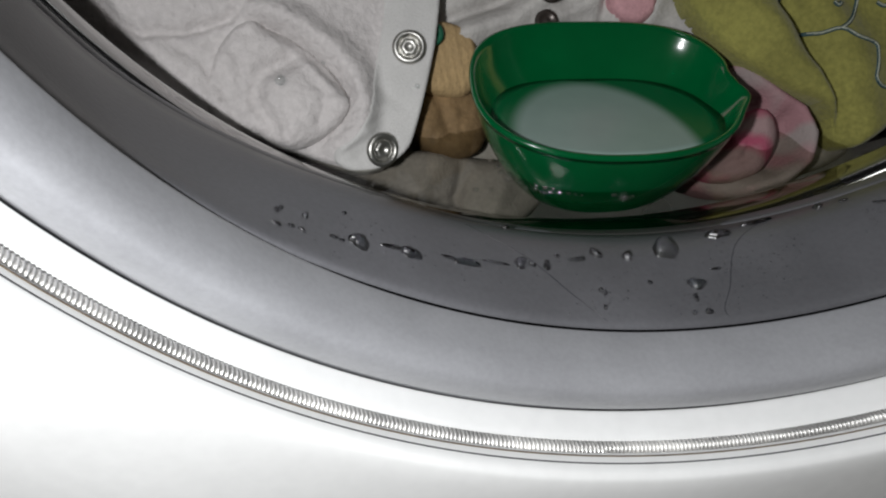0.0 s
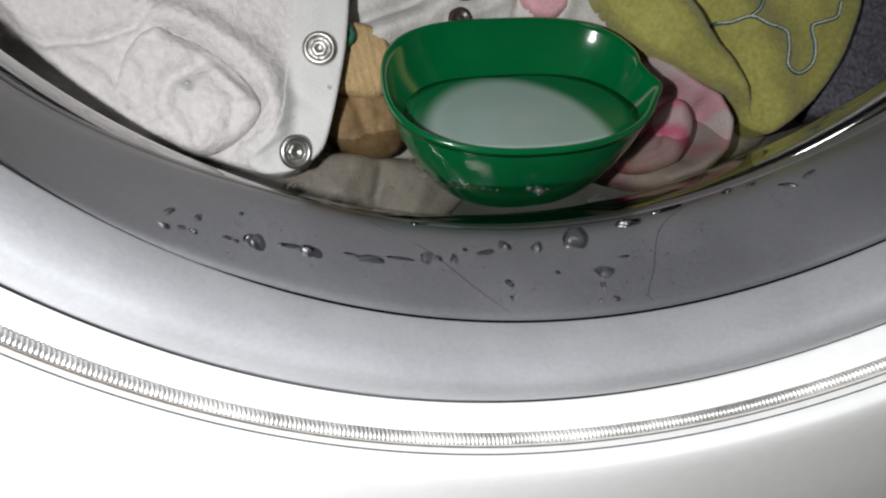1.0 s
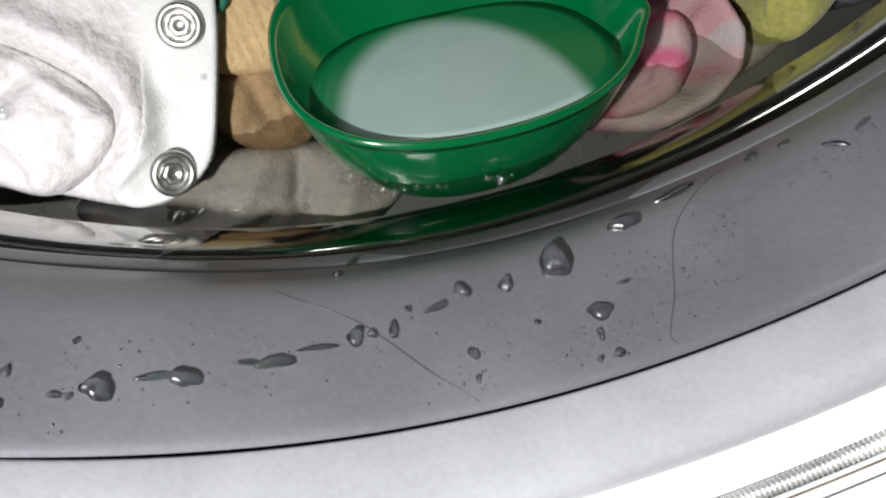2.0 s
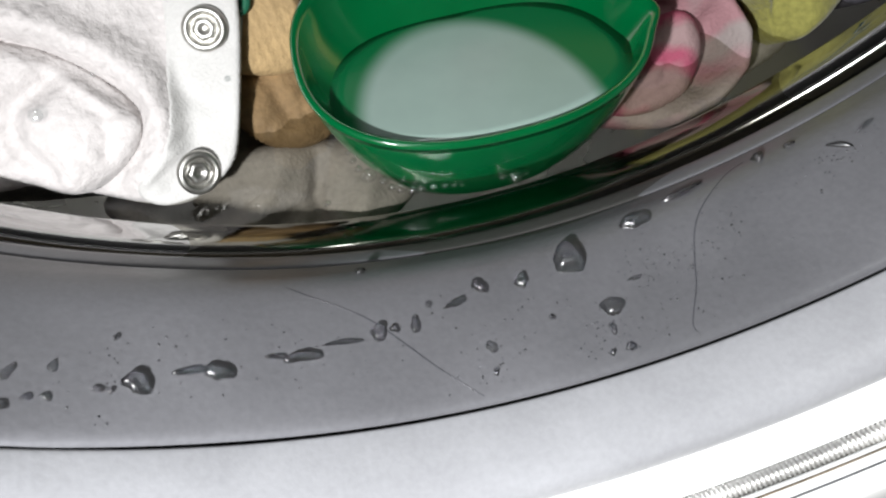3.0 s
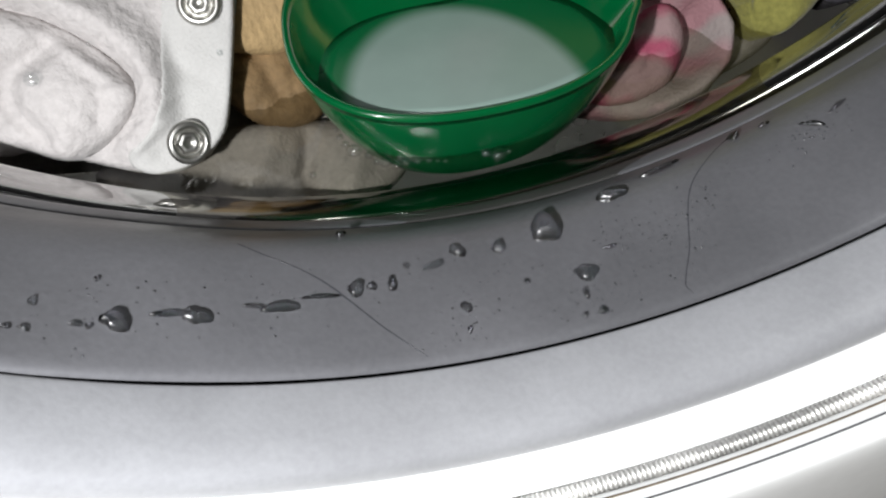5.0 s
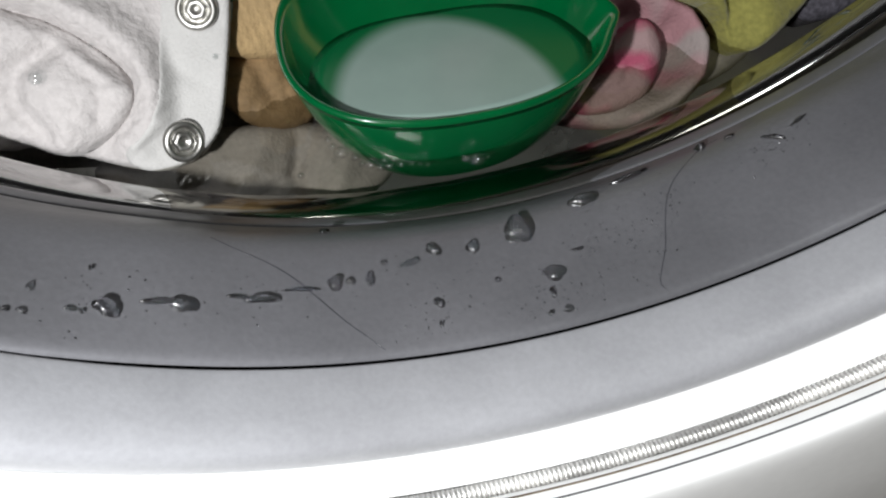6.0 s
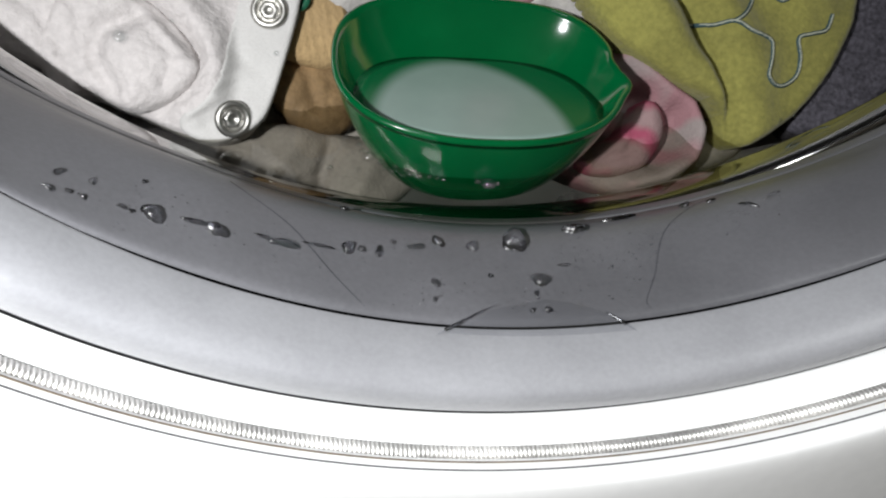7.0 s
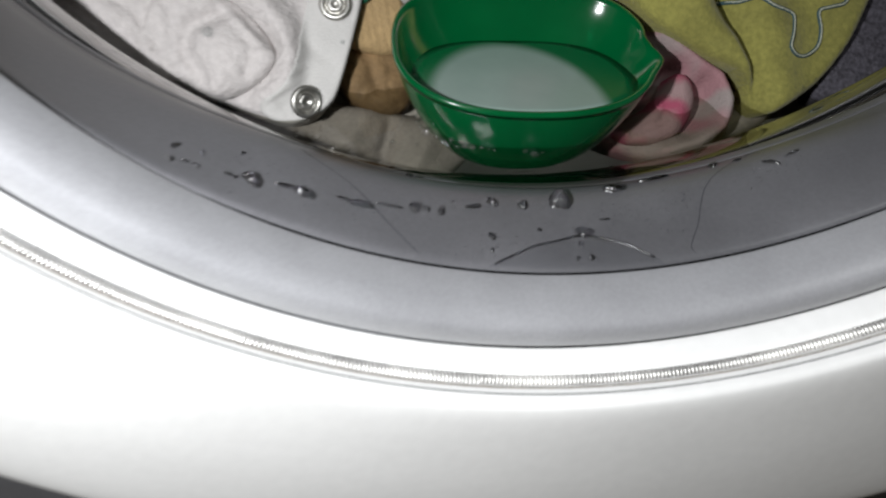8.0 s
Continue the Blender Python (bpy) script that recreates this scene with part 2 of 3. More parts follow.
# ---------- room: unseen shell, added for reflections ---
def room():
    for name, b, mat, label in (
            ("floor", (-2, 2, -2.2, 1.0, -0.65, -0.55), FLOOR_MAT, "unseen beige floor, added to close the room"),
            ("ceiling", (-2, 2, -2.2, 1.0, 1.85, 1.95), WALL_MAT, "unseen cream ceiling, added to close the room"),
            ("wall_north", (-2, 2, 0.9, 1.0, -0.55, 1.85), WALL_MAT, "unseen cream wall added behind the machine"),
            ("wall_south", (-2, 2, -2.2, -2.1, -0.55, 1.85), WALL_MAT, "unseen cream wall, added to close the room"),
            ("wall_west", (-2, -1.9, -2.1, 0.9, -0.55, 1.85), WALL_MAT, "unseen cream wall, added to close the room"),
            ("wall_east", (1.9, 2, -2.1, 0.9, -0.55, 1.85), WALL_MAT, "unseen cream wall, added to close the room")):
        v, f = box(*b)
        thing(name, v, f, mat, ((b[0] + b[1]) / 2, (b[2] + b[3]) / 2, b[4]), label, name.split("_")[0], kind="structure", smooth=False)


room()


# Inner face of the rubber seal's tunnel, radius and depth: swollen at the bottom, slack further up its sides.
GASKET = smooth_profile([(0.1514, 0.0246), (0.1504, 0.0251), (0.1497, 0.0274), (0.1490, 0.0330), (0.1485, 0.0420), (0.1486, 0.0500), (0.1500, 0.0555), (0.1526, 0.0599), (0.1538, 0.0616),
                         (0.1546, 0.0618), (0.1542, 0.0626), (0.1552, 0.0652), (0.1561, 0.0668), (0.1572, 0.0676), (0.1610, 0.0684), (0.1700, 0.0700), (0.19, 0.0748)], 4)
SLACK = smooth_profile([(0.1530, 0.0248), (0.1526, 0.0253), (0.1528, 0.0274), (0.1545, 0.0335), (0.1574, 0.0450), (0.1598, 0.0540), (0.1616, 0.0605), (0.1634, 0.0660), (0.1646, 0.0700),
                        (0.1656, 0.0704), (0.1653, 0.0710), (0.1652, 0.0722), (0.1653, 0.0732), (0.1656, 0.0740), (0.1664, 0.0747), (0.1720, 0.0748), (0.19, 0.0749)], 4)


def gasket(angle):
    """The tunnel's profile at an angle from straight down."""
    k = min(max((math.radians(50) - abs(angle + 0.02)) / math.radians(28), 0), 1)
    k = k * k * (3 - 2 * k)
    return [(k * a + (1 - k) * c, k * b + (1 - k) * d) for (a, b), (c, d) in zip(GASKET, SLACK)]


def gasket_ring(first, last, steps=300):
    verts, faces, n = [], [], last - first
    for i in range(steps):
        w = 2 * math.pi * i / steps - math.pi
        verts += [(r * math.sin(w), y, -r * math.cos(w)) for r, y in gasket(w)[first:last]]
        j = (i + 1) % steps
        faces += [(i * n + q, j * n + q, j * n + q + 1, i * n + q + 1) for q in range(n - 1)]
    return verts, faces


# ---------- washing machine ----------
def washing_machine():
    m = new("washing_machine")
    m.location = (0, 0.25, 0)
    tagged(m, "white front-loading washing machine seen through its round door", "washing machine")
    # cabinet behind the front, open at the front
    w, d, h0, h1 = 0.30, 0.56, -0.55, 0.30
    for name, b in (("side_panel", (-w, -w + 0.012, 0.03, d, h0, h1)), ("side_panel", (w - 0.012, w, 0.03, d, h0, h1)),
                    ("back_panel", (-w + 0.012, w - 0.012, d - 0.012, d, h0, h1)), ("top_panel", (-w + 0.012, w - 0.012, 0.03, d - 0.012, h1 - 0.012, h1))):
        v, f = box(*b)
        part(name, v, f, ENAMEL, m, smooth=False)
    # grey front with a round hole
    n, hole = 96, 0.212
    verts, faces = [], []
    for i in range(n):
        a = 2 * math.pi * i / n
        c, s = math.cos(a), math.sin(a)
        k = min((w / abs(c)) if abs(c) > 1e-6 else 9, (0.30 / s) if s > 1e-6 else 9, (0.55 / -s) if s < -1e-6 else 9)
        verts += [(hole * c, 0.03, hole * s), (hole * c, 0.018, hole * s), (k * c, 0.018, k * s), (k * c, 0.03, k * s)]
    for i in range(n):
        j = (i + 1) % n
        for q in range(3):
            faces.append((4 * i + q, 4 * j + q, 4 * j + q + 1, 4 * i + q + 1))
    part("front_panel", verts, faces, TRIM_GREY, m, "dark grey lower front panel", smooth=False)
    # white rounded surround of the hole, its inner flange
    v, f = revolve(smooth_profile([(0.2345, 0.03), (0.2360, 0.016), (0.2350, 0.006), (0.2318, 0.0008), (0.2250, -0.0016), (0.203, -0.0034), (0.185, -0.0042), (0.1720, -0.0046), (0.1668, -0.0043), (0.1652, -0.0034),
                                   (0.1647, -0.0018), (0.1649, 0.0005), (0.1655, 0.0024), (0.1668, 0.0029), (0.1684, 0.0036), (0.1686, 0.0054), (0.1676, 0.0064), (0.1665, 0.0066)], 5))
    v = [(x + 0.010 * min(max((math.hypot(x, z) - 0.18) / 0.04, 0), 1), y, z) for x, y, z in v]   # the surround sits a little off the hole's centre
    part("door_surround", v, f, ENAMEL, m, "glossy white enamelled surround")
    v, f = revolve(smooth_profile([(0.170, 0.0068), (0.1667, 0.0061), (0.1660, 0.0066), (0.1653, 0.0085), (0.1648, 0.0118), (0.1650, 0.0133), (0.168, 0.0135)], 5))
    part("seal_flange", v, f, ENAMEL, m, "white rim round the rubber seal")
    for y, mat, label in ((0.0013, BROWN, "thin brown joint line"), (-0.0008, TRIM_GREY, "thin grey joint line")):
        v, f = revolve([(0.1656, y - 0.0002), (0.16465 + 0.0003 * (y > 0), y - 0.00018), (0.16465 + 0.0003 * (y > 0), y + 0.00018), (0.1656, y + 0.0002)])
        part("joint_line", v, f, mat, m, label)
    # coiled tension spring
    turns, per, big, small = 1150, 7, 0.1669, 0.0015
    path = []
    for i in range(turns * per):
        a = 2 * math.pi * i / (turns * per)
        b = 2 * math.pi * i / per
        r = big + small * math.cos(b)
        path.append((r * math.cos(a), 0.0046 + small * math.sin(b), r * math.sin(a)))
    v, f = tube(path, 0.00036, 4, closed=True)
    part("tension_spring", v, f, SPRING, m, "shiny coiled steel tension spring")
    # Tube added inside the coil so that the gaps between turns look bright.
    v, f = revolve([(big + small * 0.9 * math.cos(b), 0.0046 + small * 0.9 * math.sin(b)) for b in np.linspace(0, 2 * math.pi, 9)])
    part("coil_backing", v, f, SPRING, m, "steel tube added inside the coil to keep its gaps bright")
    # rubber seal: front bulge, folds with their shade painted black, tunnel
    v, f = revolve(smooth_profile([(0.170, 0.0160), (0.1665, 0.0153), (0.1651, 0.0146), (0.1635, 0.0126), (0.1610, 0.0107), (0.1578, 0.0096), (0.1549, 0.0102),
                                   (0.1529, 0.0135), (0.1518, 0.0185), (0.1515, 0.0232), (0.1518, 0.0243), (0.1526, 0.0247)], 5))
    seal = part("door_seal", v, f, RUBBER_LIT, m, "grey rubber door seal with a smooth round bulge")
    v, f = revolve([(0.1526, 0.0247), (0.1600, 0.0248), (0.1600, 0.0251), (0.1530, 0.02515)])
    part("seal_fold", v, f, SHADE_BLACK, m, "fold of the rubber seal, black for the shade in it")
    v, f = revolve([(0.1656, 0.0135), (0.1685, 0.0136), (0.1685, 0.0152), (0.1668, 0.0154)])
    part("seal_groove", v, f, SHADE_BLACK, m, "groove beside the seal, black for the shade in it")
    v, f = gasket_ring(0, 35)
    part("seal_tunnel", v, f, RUBBER_WET_DIM, m, "wet grey rubber tunnel of the seal")
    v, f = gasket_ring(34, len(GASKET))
    part("seal_edge", v, f, RUBBER_WET_DIM, m, "smooth rolled inner edge of the rubber seal")
    # drum with a rolled polished lip
    lip = smooth_profile([(0.1735, 0.0892), (0.1690, 0.0886), (0.1676, 0.0862), (0.1669, 0.0830), (0.1667, 0.0800), (0.1671, 0.0782), (0.1684, 0.0770), (0.1700, 0.0766), (0.1735, 0.0765)][::-1], 5)
    v, f = revolve(lip)
    part("drum_lip", v, f, STEEL, m, "polished stainless steel rolled drum lip")
    v, f = revolve(smooth_profile([(0.1735, 0.0892), (0.185, 0.096), (0.215, 0.105), (0.24, 0.13), (0.245, 0.16), (0.245, 0.42), (0.23, 0.44), (0.1, 0.445), (0.001, 0.445)], 6))
    part("drum", v, f, DRUM_STEEL, m, "stainless steel drum")
    v, f = revolve(smooth_profile([(0.19, 0.0748), (0.23, 0.078), (0.265, 0.10), (0.27, 0.2), (0.27, 0.46), (0.001, 0.47)], 4), 96)
    part("tub", v, f, SHADE_BLACK, m, "outer tub behind the seal, black for the shade there")
    return m


washing_machine()


# ---------- water in the drum ----------
def drum_water():
    nx, ny = 60, 50
    xs, ys = np.linspace(-0.19, 0.19, nx), np.linspace(0.0590, 0.36, ny)
    verts = [(x, y, WATER) for y in ys for x in xs]
    faces = [(r * nx + i, r * nx + i + 1, (r + 1) * nx + i + 1, (r + 1) * nx + i) for r in range(ny - 1) for i in range(nx - 1)]
    ob = thing("water", verts, faces, WATER_MAT, (0, 0.06, WATER), "still clear wash water standing in the drum", "water", kind="structure")
    return ob


drum_water()

# ---------- laundry: heaps on a slope that rises from the water to the back ----------
SLOPE = math.radians(50)
BASE = np.array((0.0, 0.095, -0.155))
ALONG, OUT = np.array((0.0, math.cos(SLOPE), math.sin(SLOPE))), np.array((0.0, -math.sin(SLOPE), math.cos(SLOPE)))


def on_slope(u, v, h=0.0):
    """A place on the slope: u across, v up it, h out of it, in millimetres."""
    return BASE + 0.001 * (np.array((1.0, 0, 0)) * u + ALONG * v + OUT * h)


def rounded(outline, times_cut=2):
    p = np.array(outline, float)
    for _ in range(times_cut):
        q = np.roll(p, -1, 0)
        p = np.stack((0.75 * p + 0.25 * q, 0.25 * p + 0.75 * q), 1).reshape(-1, 2)
    return p


def inside_distance(u, v, p):
    """Distance to the outline, positive inside."""
    q = np.roll(p, -1, 0)
    best = np.full(u.shape, 1e9)
    odd = np.zeros(u.shape, bool)
    for a, b in zip(p, q):
        d = b - a
        s = np.clip(((u - a[0]) * d[0] + (v - a[1]) * d[1]) / (d @ d + 1e-12), 0, 1)
        best = np.minimum(best, np.hypot(u - a[0] - s * d[0], v - a[1] - s * d[1]))
        if a[1] != b[1]:
            hit = (v < max(a[1], b[1])) & (v >= min(a[1], b[1])) & (u < a[0] + (v - a[1]) / (b[1] - a[1]) * d[0])
            odd ^= hit
    return np.where(odd, best, -best)


def line_distance(u, v, pts):
    p = np.array(pts, float)
    best = np.full(u.shape, 1e9)
    for a, b in zip(p[:-1], p[1:]):
        d = b - a
        s = np.clip(((u - a[0]) * d[0] + (v - a[1]) * d[1]) / (d @ d + 1e-12), 0, 1)
        best = np.minimum(best, np.hypot(u - a[0] - s * d[0], v - a[1] - s * d[1]))
    return best


def ridge(u, v, pts, wide, high):
    return high * np.exp(-(line_distance(u, v, pts) / wide) ** 2)


def bump(u, v, cu, cv, ru, rv, high, turn=0.0):
    c, s = math.cos(math.radians(turn)), math.sin(math.radians(turn))
    x, y = (u - cu) * c + (v - cv) * s, -(u - cu) * s + (v - cv) * c
    return high * np.exp(-(np.abs(x / ru) ** 2.6 + np.abs(y / rv) ** 2.6))


def ripple(u, v, size, high, seed):
    out = np.empty(u.shape)
    for i in np.ndindex(u.shape):
        out[i] = noise.noise((u[i] / size, v[i] / size, seed * 7.3)) + 0.5 * noise.noise((u[i] / size * 2.1, v[i] / size * 2.1, seed * 3.1))
    return high * out


def crinkle(u, v, size, high, seed):
    """Sharp little creases."""
    out = np.empty(u.shape)
    for i in np.ndindex(u.shape):
        out[i] = noise.noise((u[i] / size, v[i] / size * 1.3, seed * 5.7)) + 0.35 * noise.noise((u[i] / size * 2.3, v[i] / size * 2.3, seed * 1.9))
    return -high * np.exp(-(out / 0.15) ** 2)


def cloth(outline, height, edge=4.0, skirt=9.0, step=0.9):
    """A thick piece of cloth: height(u, v) in mm inside an outline with rolled edges, closed by a skirt."""
    p = rounded(outline)
    lo, hi = p.min(0) - step, p.max(0) + step
    us, vs = np.arange(lo[0], hi[0] + step, step), np.arange(lo[1], hi[1] + step, step)
    u, v = np.meshgrid(us, vs, indexing="ij")
    d = inside_distance(u, v, p)
    e = 0.2
    gu = (inside_distance(u + e, v, p) - inside_distance(u - e, v, p)) / (2 * e)
    gv = (inside_distance(u, v + e, p) - inside_distance(u, v - e, p)) / (2 * e)
    keep = d > -step * 0.95
    move = np.where(d < step * 0.25, d, 0)
    u, v = np.where(keep, u - move * gu, u), np.where(keep, v - move * gv, v)
    d = np.maximum(np.where(move != 0, 0, d), 0)
    k = np.clip(d / edge, 0, 1)
    h = height(u, v) - edge * (1 - np.sqrt(np.maximum(0, 1 - (1 - k) ** 2)))
    index = -np.ones(u.shape, int)
    index[keep] = np.arange(keep.sum())
    verts = [on_slope(a, b, c) for a, b, c in zip(u[keep], v[keep], h[keep])]
    faces, edges = [], {}
    for i in range(len(us) - 1):
        for j in range(len(vs) - 1):
            q = (index[i, j], index[i + 1, j], index[i + 1, j + 1], index[i, j + 1])
            if min(q) >= 0:
                faces.append(tuple(int(x) for x in q))
                for a, b in zip(q, q[1:] + q[:1]):
                    edges[(int(a), int(b))] = True
    rim = [(a, b) for a, b in edges if (b, a) not in edges]
    low = {}
    for a, b in rim:
        for c in (a, b):
            if c not in low:
                low[c] = len(verts)
                verts.append(verts[c] - OUT * 0.001 * skirt)
        faces.append((b, a, low[a], low[b]))
    return verts, faces


def hairs(points, normals, length, mat, parent, count, seed):
    """Short loose fibres standing out of a napped cloth."""
    rng = np.random.default_rng(seed)
    verts, faces = [], []
    for k in rng.integers(0, len(points), count):
        p = points[k] + rng.normal(0, 0.0003, 3)
        d = normals[k] + rng.normal(0, 0.45, 3)
        d = d / np.linalg.norm(d)
        side = np.cross(d, rng.normal(0, 1, 3))
        side = side / (np.linalg.norm(side) + 1e-9) * 0.00008
        q = p + d * length * rng.uniform(0.5, 1.2)
        i = len(verts)
        verts += [p - side, p + side, q]
        faces.append((i, i + 1, i + 2))
    ob = part("nap", verts, faces, mat, parent, "fine fuzzy terry fibres")
    return tagged(ob, kind="stuff")


def white_bodysuit():
    outline = [(-36, 100), (-45, 58), (-48, 35), (-51, 18), (-56, 6), (-62, 1), (-71, 0.5), (-82, 5), (-96, 12), (-111, 18), (-123, 25), (-136, 35), (-152, 52), (-172, 76), (-180, 100)]

    def height(u, v):
        h = 2.0 + ripple(u, v, 16, 0.9, 1) + ripple(u, v, 38, 2.0, 2) + crinkle(u, v, 30, 0.35, 3)
        h = h + bump(u, v, -122, 28, 15, 11, 3.5, -30) + bump(u, v, -128, 58, 26, 18, 8, -20) + bump(u, v, -74, 66, 22, 14, 4, 10)
        # crease under the upper heap, and smaller creases running into it
        h = h - ridge(u, v, [(-150, 60), (-136, 50), (-130, 41.5), (-124, 38), (-113, 38.5), (-102, 42), (-95, 47.5), (-92, 62)], 1.3, 2.6)
        h = h - ridge(u, v, [(-118, 36), (-108, 30), (-104, 22)], 1.6, 1.0) - ridge(u, v, [(-134, 37), (-122, 31), (-113, 22)], 1.8, 1.2)
        # soft rolled fold beside the sleeve, ribbed across, and the hollow below it
        line = [(-97, 46), (-90, 43.5), (-82, 40), (-74, 34), (-68.5, 27), (-66.5, 19), (-68, 12), (-73, 8)]
        d = line_distance(u, v, line)
        h = h + 5.0 * np.exp(-(d / 4.2) ** 2) + 0.28 * np.exp(-(d / 4.0) ** 2) * np.sin(1.9 * (v - 0.6 * u))
        h = h - ridge(u, v, [(-92, 40), (-84, 35), (-77, 28), (-71, 22)], 1.8, 3.4)
        h = h - ridge(u, v, [(-64, 42), (-63, 32), (-61, 22), (-63, 13), (-69, 7)], 2.6, 0.9)
        return h - bump(u, v, -78, 8, 8, 5, 2.0) - ridge(u, v, [(-60, 60), (-72, 54), (-84, 52)], 2.4, 1.4)

    v, f = cloth(outline, height, edge=3.0, step=0.9)
    ob = thing("white_bodysuit", v, f, WHITE_TERRY, on_slope(-90, 0), "wet white terry baby bodysuit with metal snaps, heaped in the drum", "clothing")

    # turned-back sleeve end, open and napped towards the snaps, running into the body on the far side
    lobe = [(-98, 42), (-91, 39.8), (-84, 36), (-77, 30), (-72, 24), (-70, 18.5), (-73, 13.5), (-78, 9.8), (-84, 7), (-90, 7.6), (-97, 12), (-104, 11), (-109, 16), (-110, 24), (-106, 34)]

    def lobe_height(u, w):
        rise = np.clip((u + 0.55 * (w - 20) + 106) / 17, 0, 1)
        h = height(u, w) + 1.2 + 3.2 * rise * rise * (3 - 2 * rise)
        h = h + ripple(u, w, 7, 0.45, 7) + bump(u, w, -83, 18, 11, 9, 2.0, 40)
        return h - ridge(u, w, [(-86, 31), (-94, 27), (-96, 20), (-91, 13)], 2.6, 2.8) - ridge(u, w, [(-84, 29), (-77, 21), (-79, 13)], 1.8, 1.3) - ridge(u, w, [(-103, 30), (-101, 18)], 2.5, 1.5)

    v, f = cloth(lobe, lobe_height, edge=4.4, step=0.7, skirt=9)
    sleeve = part("sleeve_end", v, f, WHITE_TERRY, ob, "napped white terry sleeve end")
    edge = rounded(lobe, 4)
    inner = edge.mean(0)
    pts, nor = [], []
    for k in np.linspace(0.0, 0.10, 4):
        for q in edge:
            a = q + (inner - q) * k
            d = inside_distance(np.array([a[0]]), np.array([a[1]]), edge)[0]
            c = min(max(d / 4.4, 0), 1)
            h = float(lobe_height(np.array([a[0]]), np.array([a[1]]))[0]) - 4.4 * (1 - math.sqrt(max(0, 1 - (1 - c) ** 2)))
            out = (q - inner) / np.linalg.norm(q - inner) * (1 - c)
            pts.append(on_slope(a[0], a[1], h))
            nor.append(out[0] * np.array((1.0, 0, 0)) + out[1] * ALONG + (0.35 + c) * OUT)
    hairs(pts, nor, 0.0017, WHITE_TERRY, sleeve, 6000, 3)
    # smooth placket strip along its edge
    strip = [(-37, 100), (-45, 40), (-48, 27), (-52.5, 12), (-55, 6), (-61, 2), (-67, 0), (-74, 1.5), (-77, 6), (-70, 9), (-65, 17), (-64, 28), (-60.5, 40), (-54, 100)]
    v, f = cloth(strip, lambda u, w: height(u, w) + 0.3 + ripple(u, w, 9, 0.15, 5), edge=0.9, skirt=5, step=0.6)
    part("snap_placket", v, f, WHITE_COTTON, ob, "smooth white cotton placket")
    for u, w, tilt_x, tilt_y in ((-53.6, 34.3, 4, -4), (-62.4, 6.0, 12, 24)):
        h = float(height(np.array([u]), np.array([w]))[0]) + (1.2 if w > 10 else 2.2)
        prof = smooth_profile([(4.6, -0.8), (4.75, 0.0), (4.4, 0.7), (3.7, 0.95), (3.2, 0.55), (2.9, -0.1), (2.5, -0.2), (2.2, 0.5), (1.6, 0.8), (1.0, 0.6), (0.5, 0.2), (0.05, 0.15)], 3)
        n = 40
        turn = Euler((radians(tilt_x), radians(tilt_y), 0)).to_matrix()
        vv, ff = [], []
        for i in range(n):
            a = 2 * math.pi * i / n
            for r, z in prof:
                wob = 1 + (0.05 * math.cos(6 * a) if 1.2 < r < 2.6 else 0)
                q = turn @ Vector((r * wob * math.cos(a), r * wob * math.sin(a), z))
                vv.append(on_slope(u + q.x, w + q.y, h + q.z))
        k = len(prof)
        for i in range(n):
            j = (i + 1) % n
            for q in range(k - 1):
                ff.append((i * k + q, j * k + q, j * k + q + 1, i * k + q + 1))
        part("snap", vv, ff, SNAP_METAL, ob, "round nickel snap fastener")
    return ob


def yellow_top():
    outline = [(20, 100), (27, 52), (39, 34.5), (50, 26.5), (62, 19.5), (73, 15), (76, 5), (80, 2.5), (88, 6.5), (98, 13), (109, 27), (120, 50), (126, 100)]

    def height(u, v):
        h = 3.0 + ripple(u, v, 26, 2.2, 11) + ripple(u, v, 10, 0.5, 12)
        h = h - ridge(u, v, [(58, 46), (70, 28), (76, 14), (78, 4)], 2.0, 4.5)
        h = h + ridge(u, v, [(44, 46), (60, 30), (71, 18)], 6, 4.0) + ridge(u, v, [(72, 46), (82, 26), (84, 8)], 7, 3.0)
        h = h + ridge(u, v, [(30, 70), (48, 52), (56, 40)], 8, 3.0)
        return h

    v, f = cloth(outline, height, edge=3.0)
    ob = thing("yellow_top", v, f, YELLOW, on_slope(80, 2), "wet olive yellow velour top with teal outline embroidery", "clothing")

    def stitch(pts):
        p = smooth_profile(pts, 8)
        for lift, rad, mat, label in ((0.0, 0.00068, THREAD, "dark teal stitched outline"), (0.45, 0.00034, PALE_THREAD, "pale core of the stitched outline")):
            line = [on_slope(a, b, float(height(np.array([a]), np.array([b]))[0]) + lift + 0.1 * math.sin(2.4 * k)) for k, (a, b) in enumerate(p)]
            vv, ff = tube(line, rad, 6)
            part("embroidery", vv, ff, mat, ob, label)

    stitch([(64, 37.6), (69, 37), (75, 38), (80, 35.5), (86.5, 33.6), (87, 30), (86, 26), (85.3, 23), (88, 20.8), (92, 21), (96, 24), (97, 29), (96, 34.5), (100, 36), (105, 37.5), (107, 42)])
    stitch([(75, 38), (78.5, 40.5), (82, 45), (84, 52)])
    stitch([(73.5, 46), (74.8, 45), (76.3, 46)])
    stitch([(89, 46.5), (91, 45.3), (93, 46)])
    stitch([(56, 50), (57, 46.5), (59.5, 44)])
    return ob


def under_cup(u, v):
    return bump(u, v, 1, 17, 44, 33, 16)


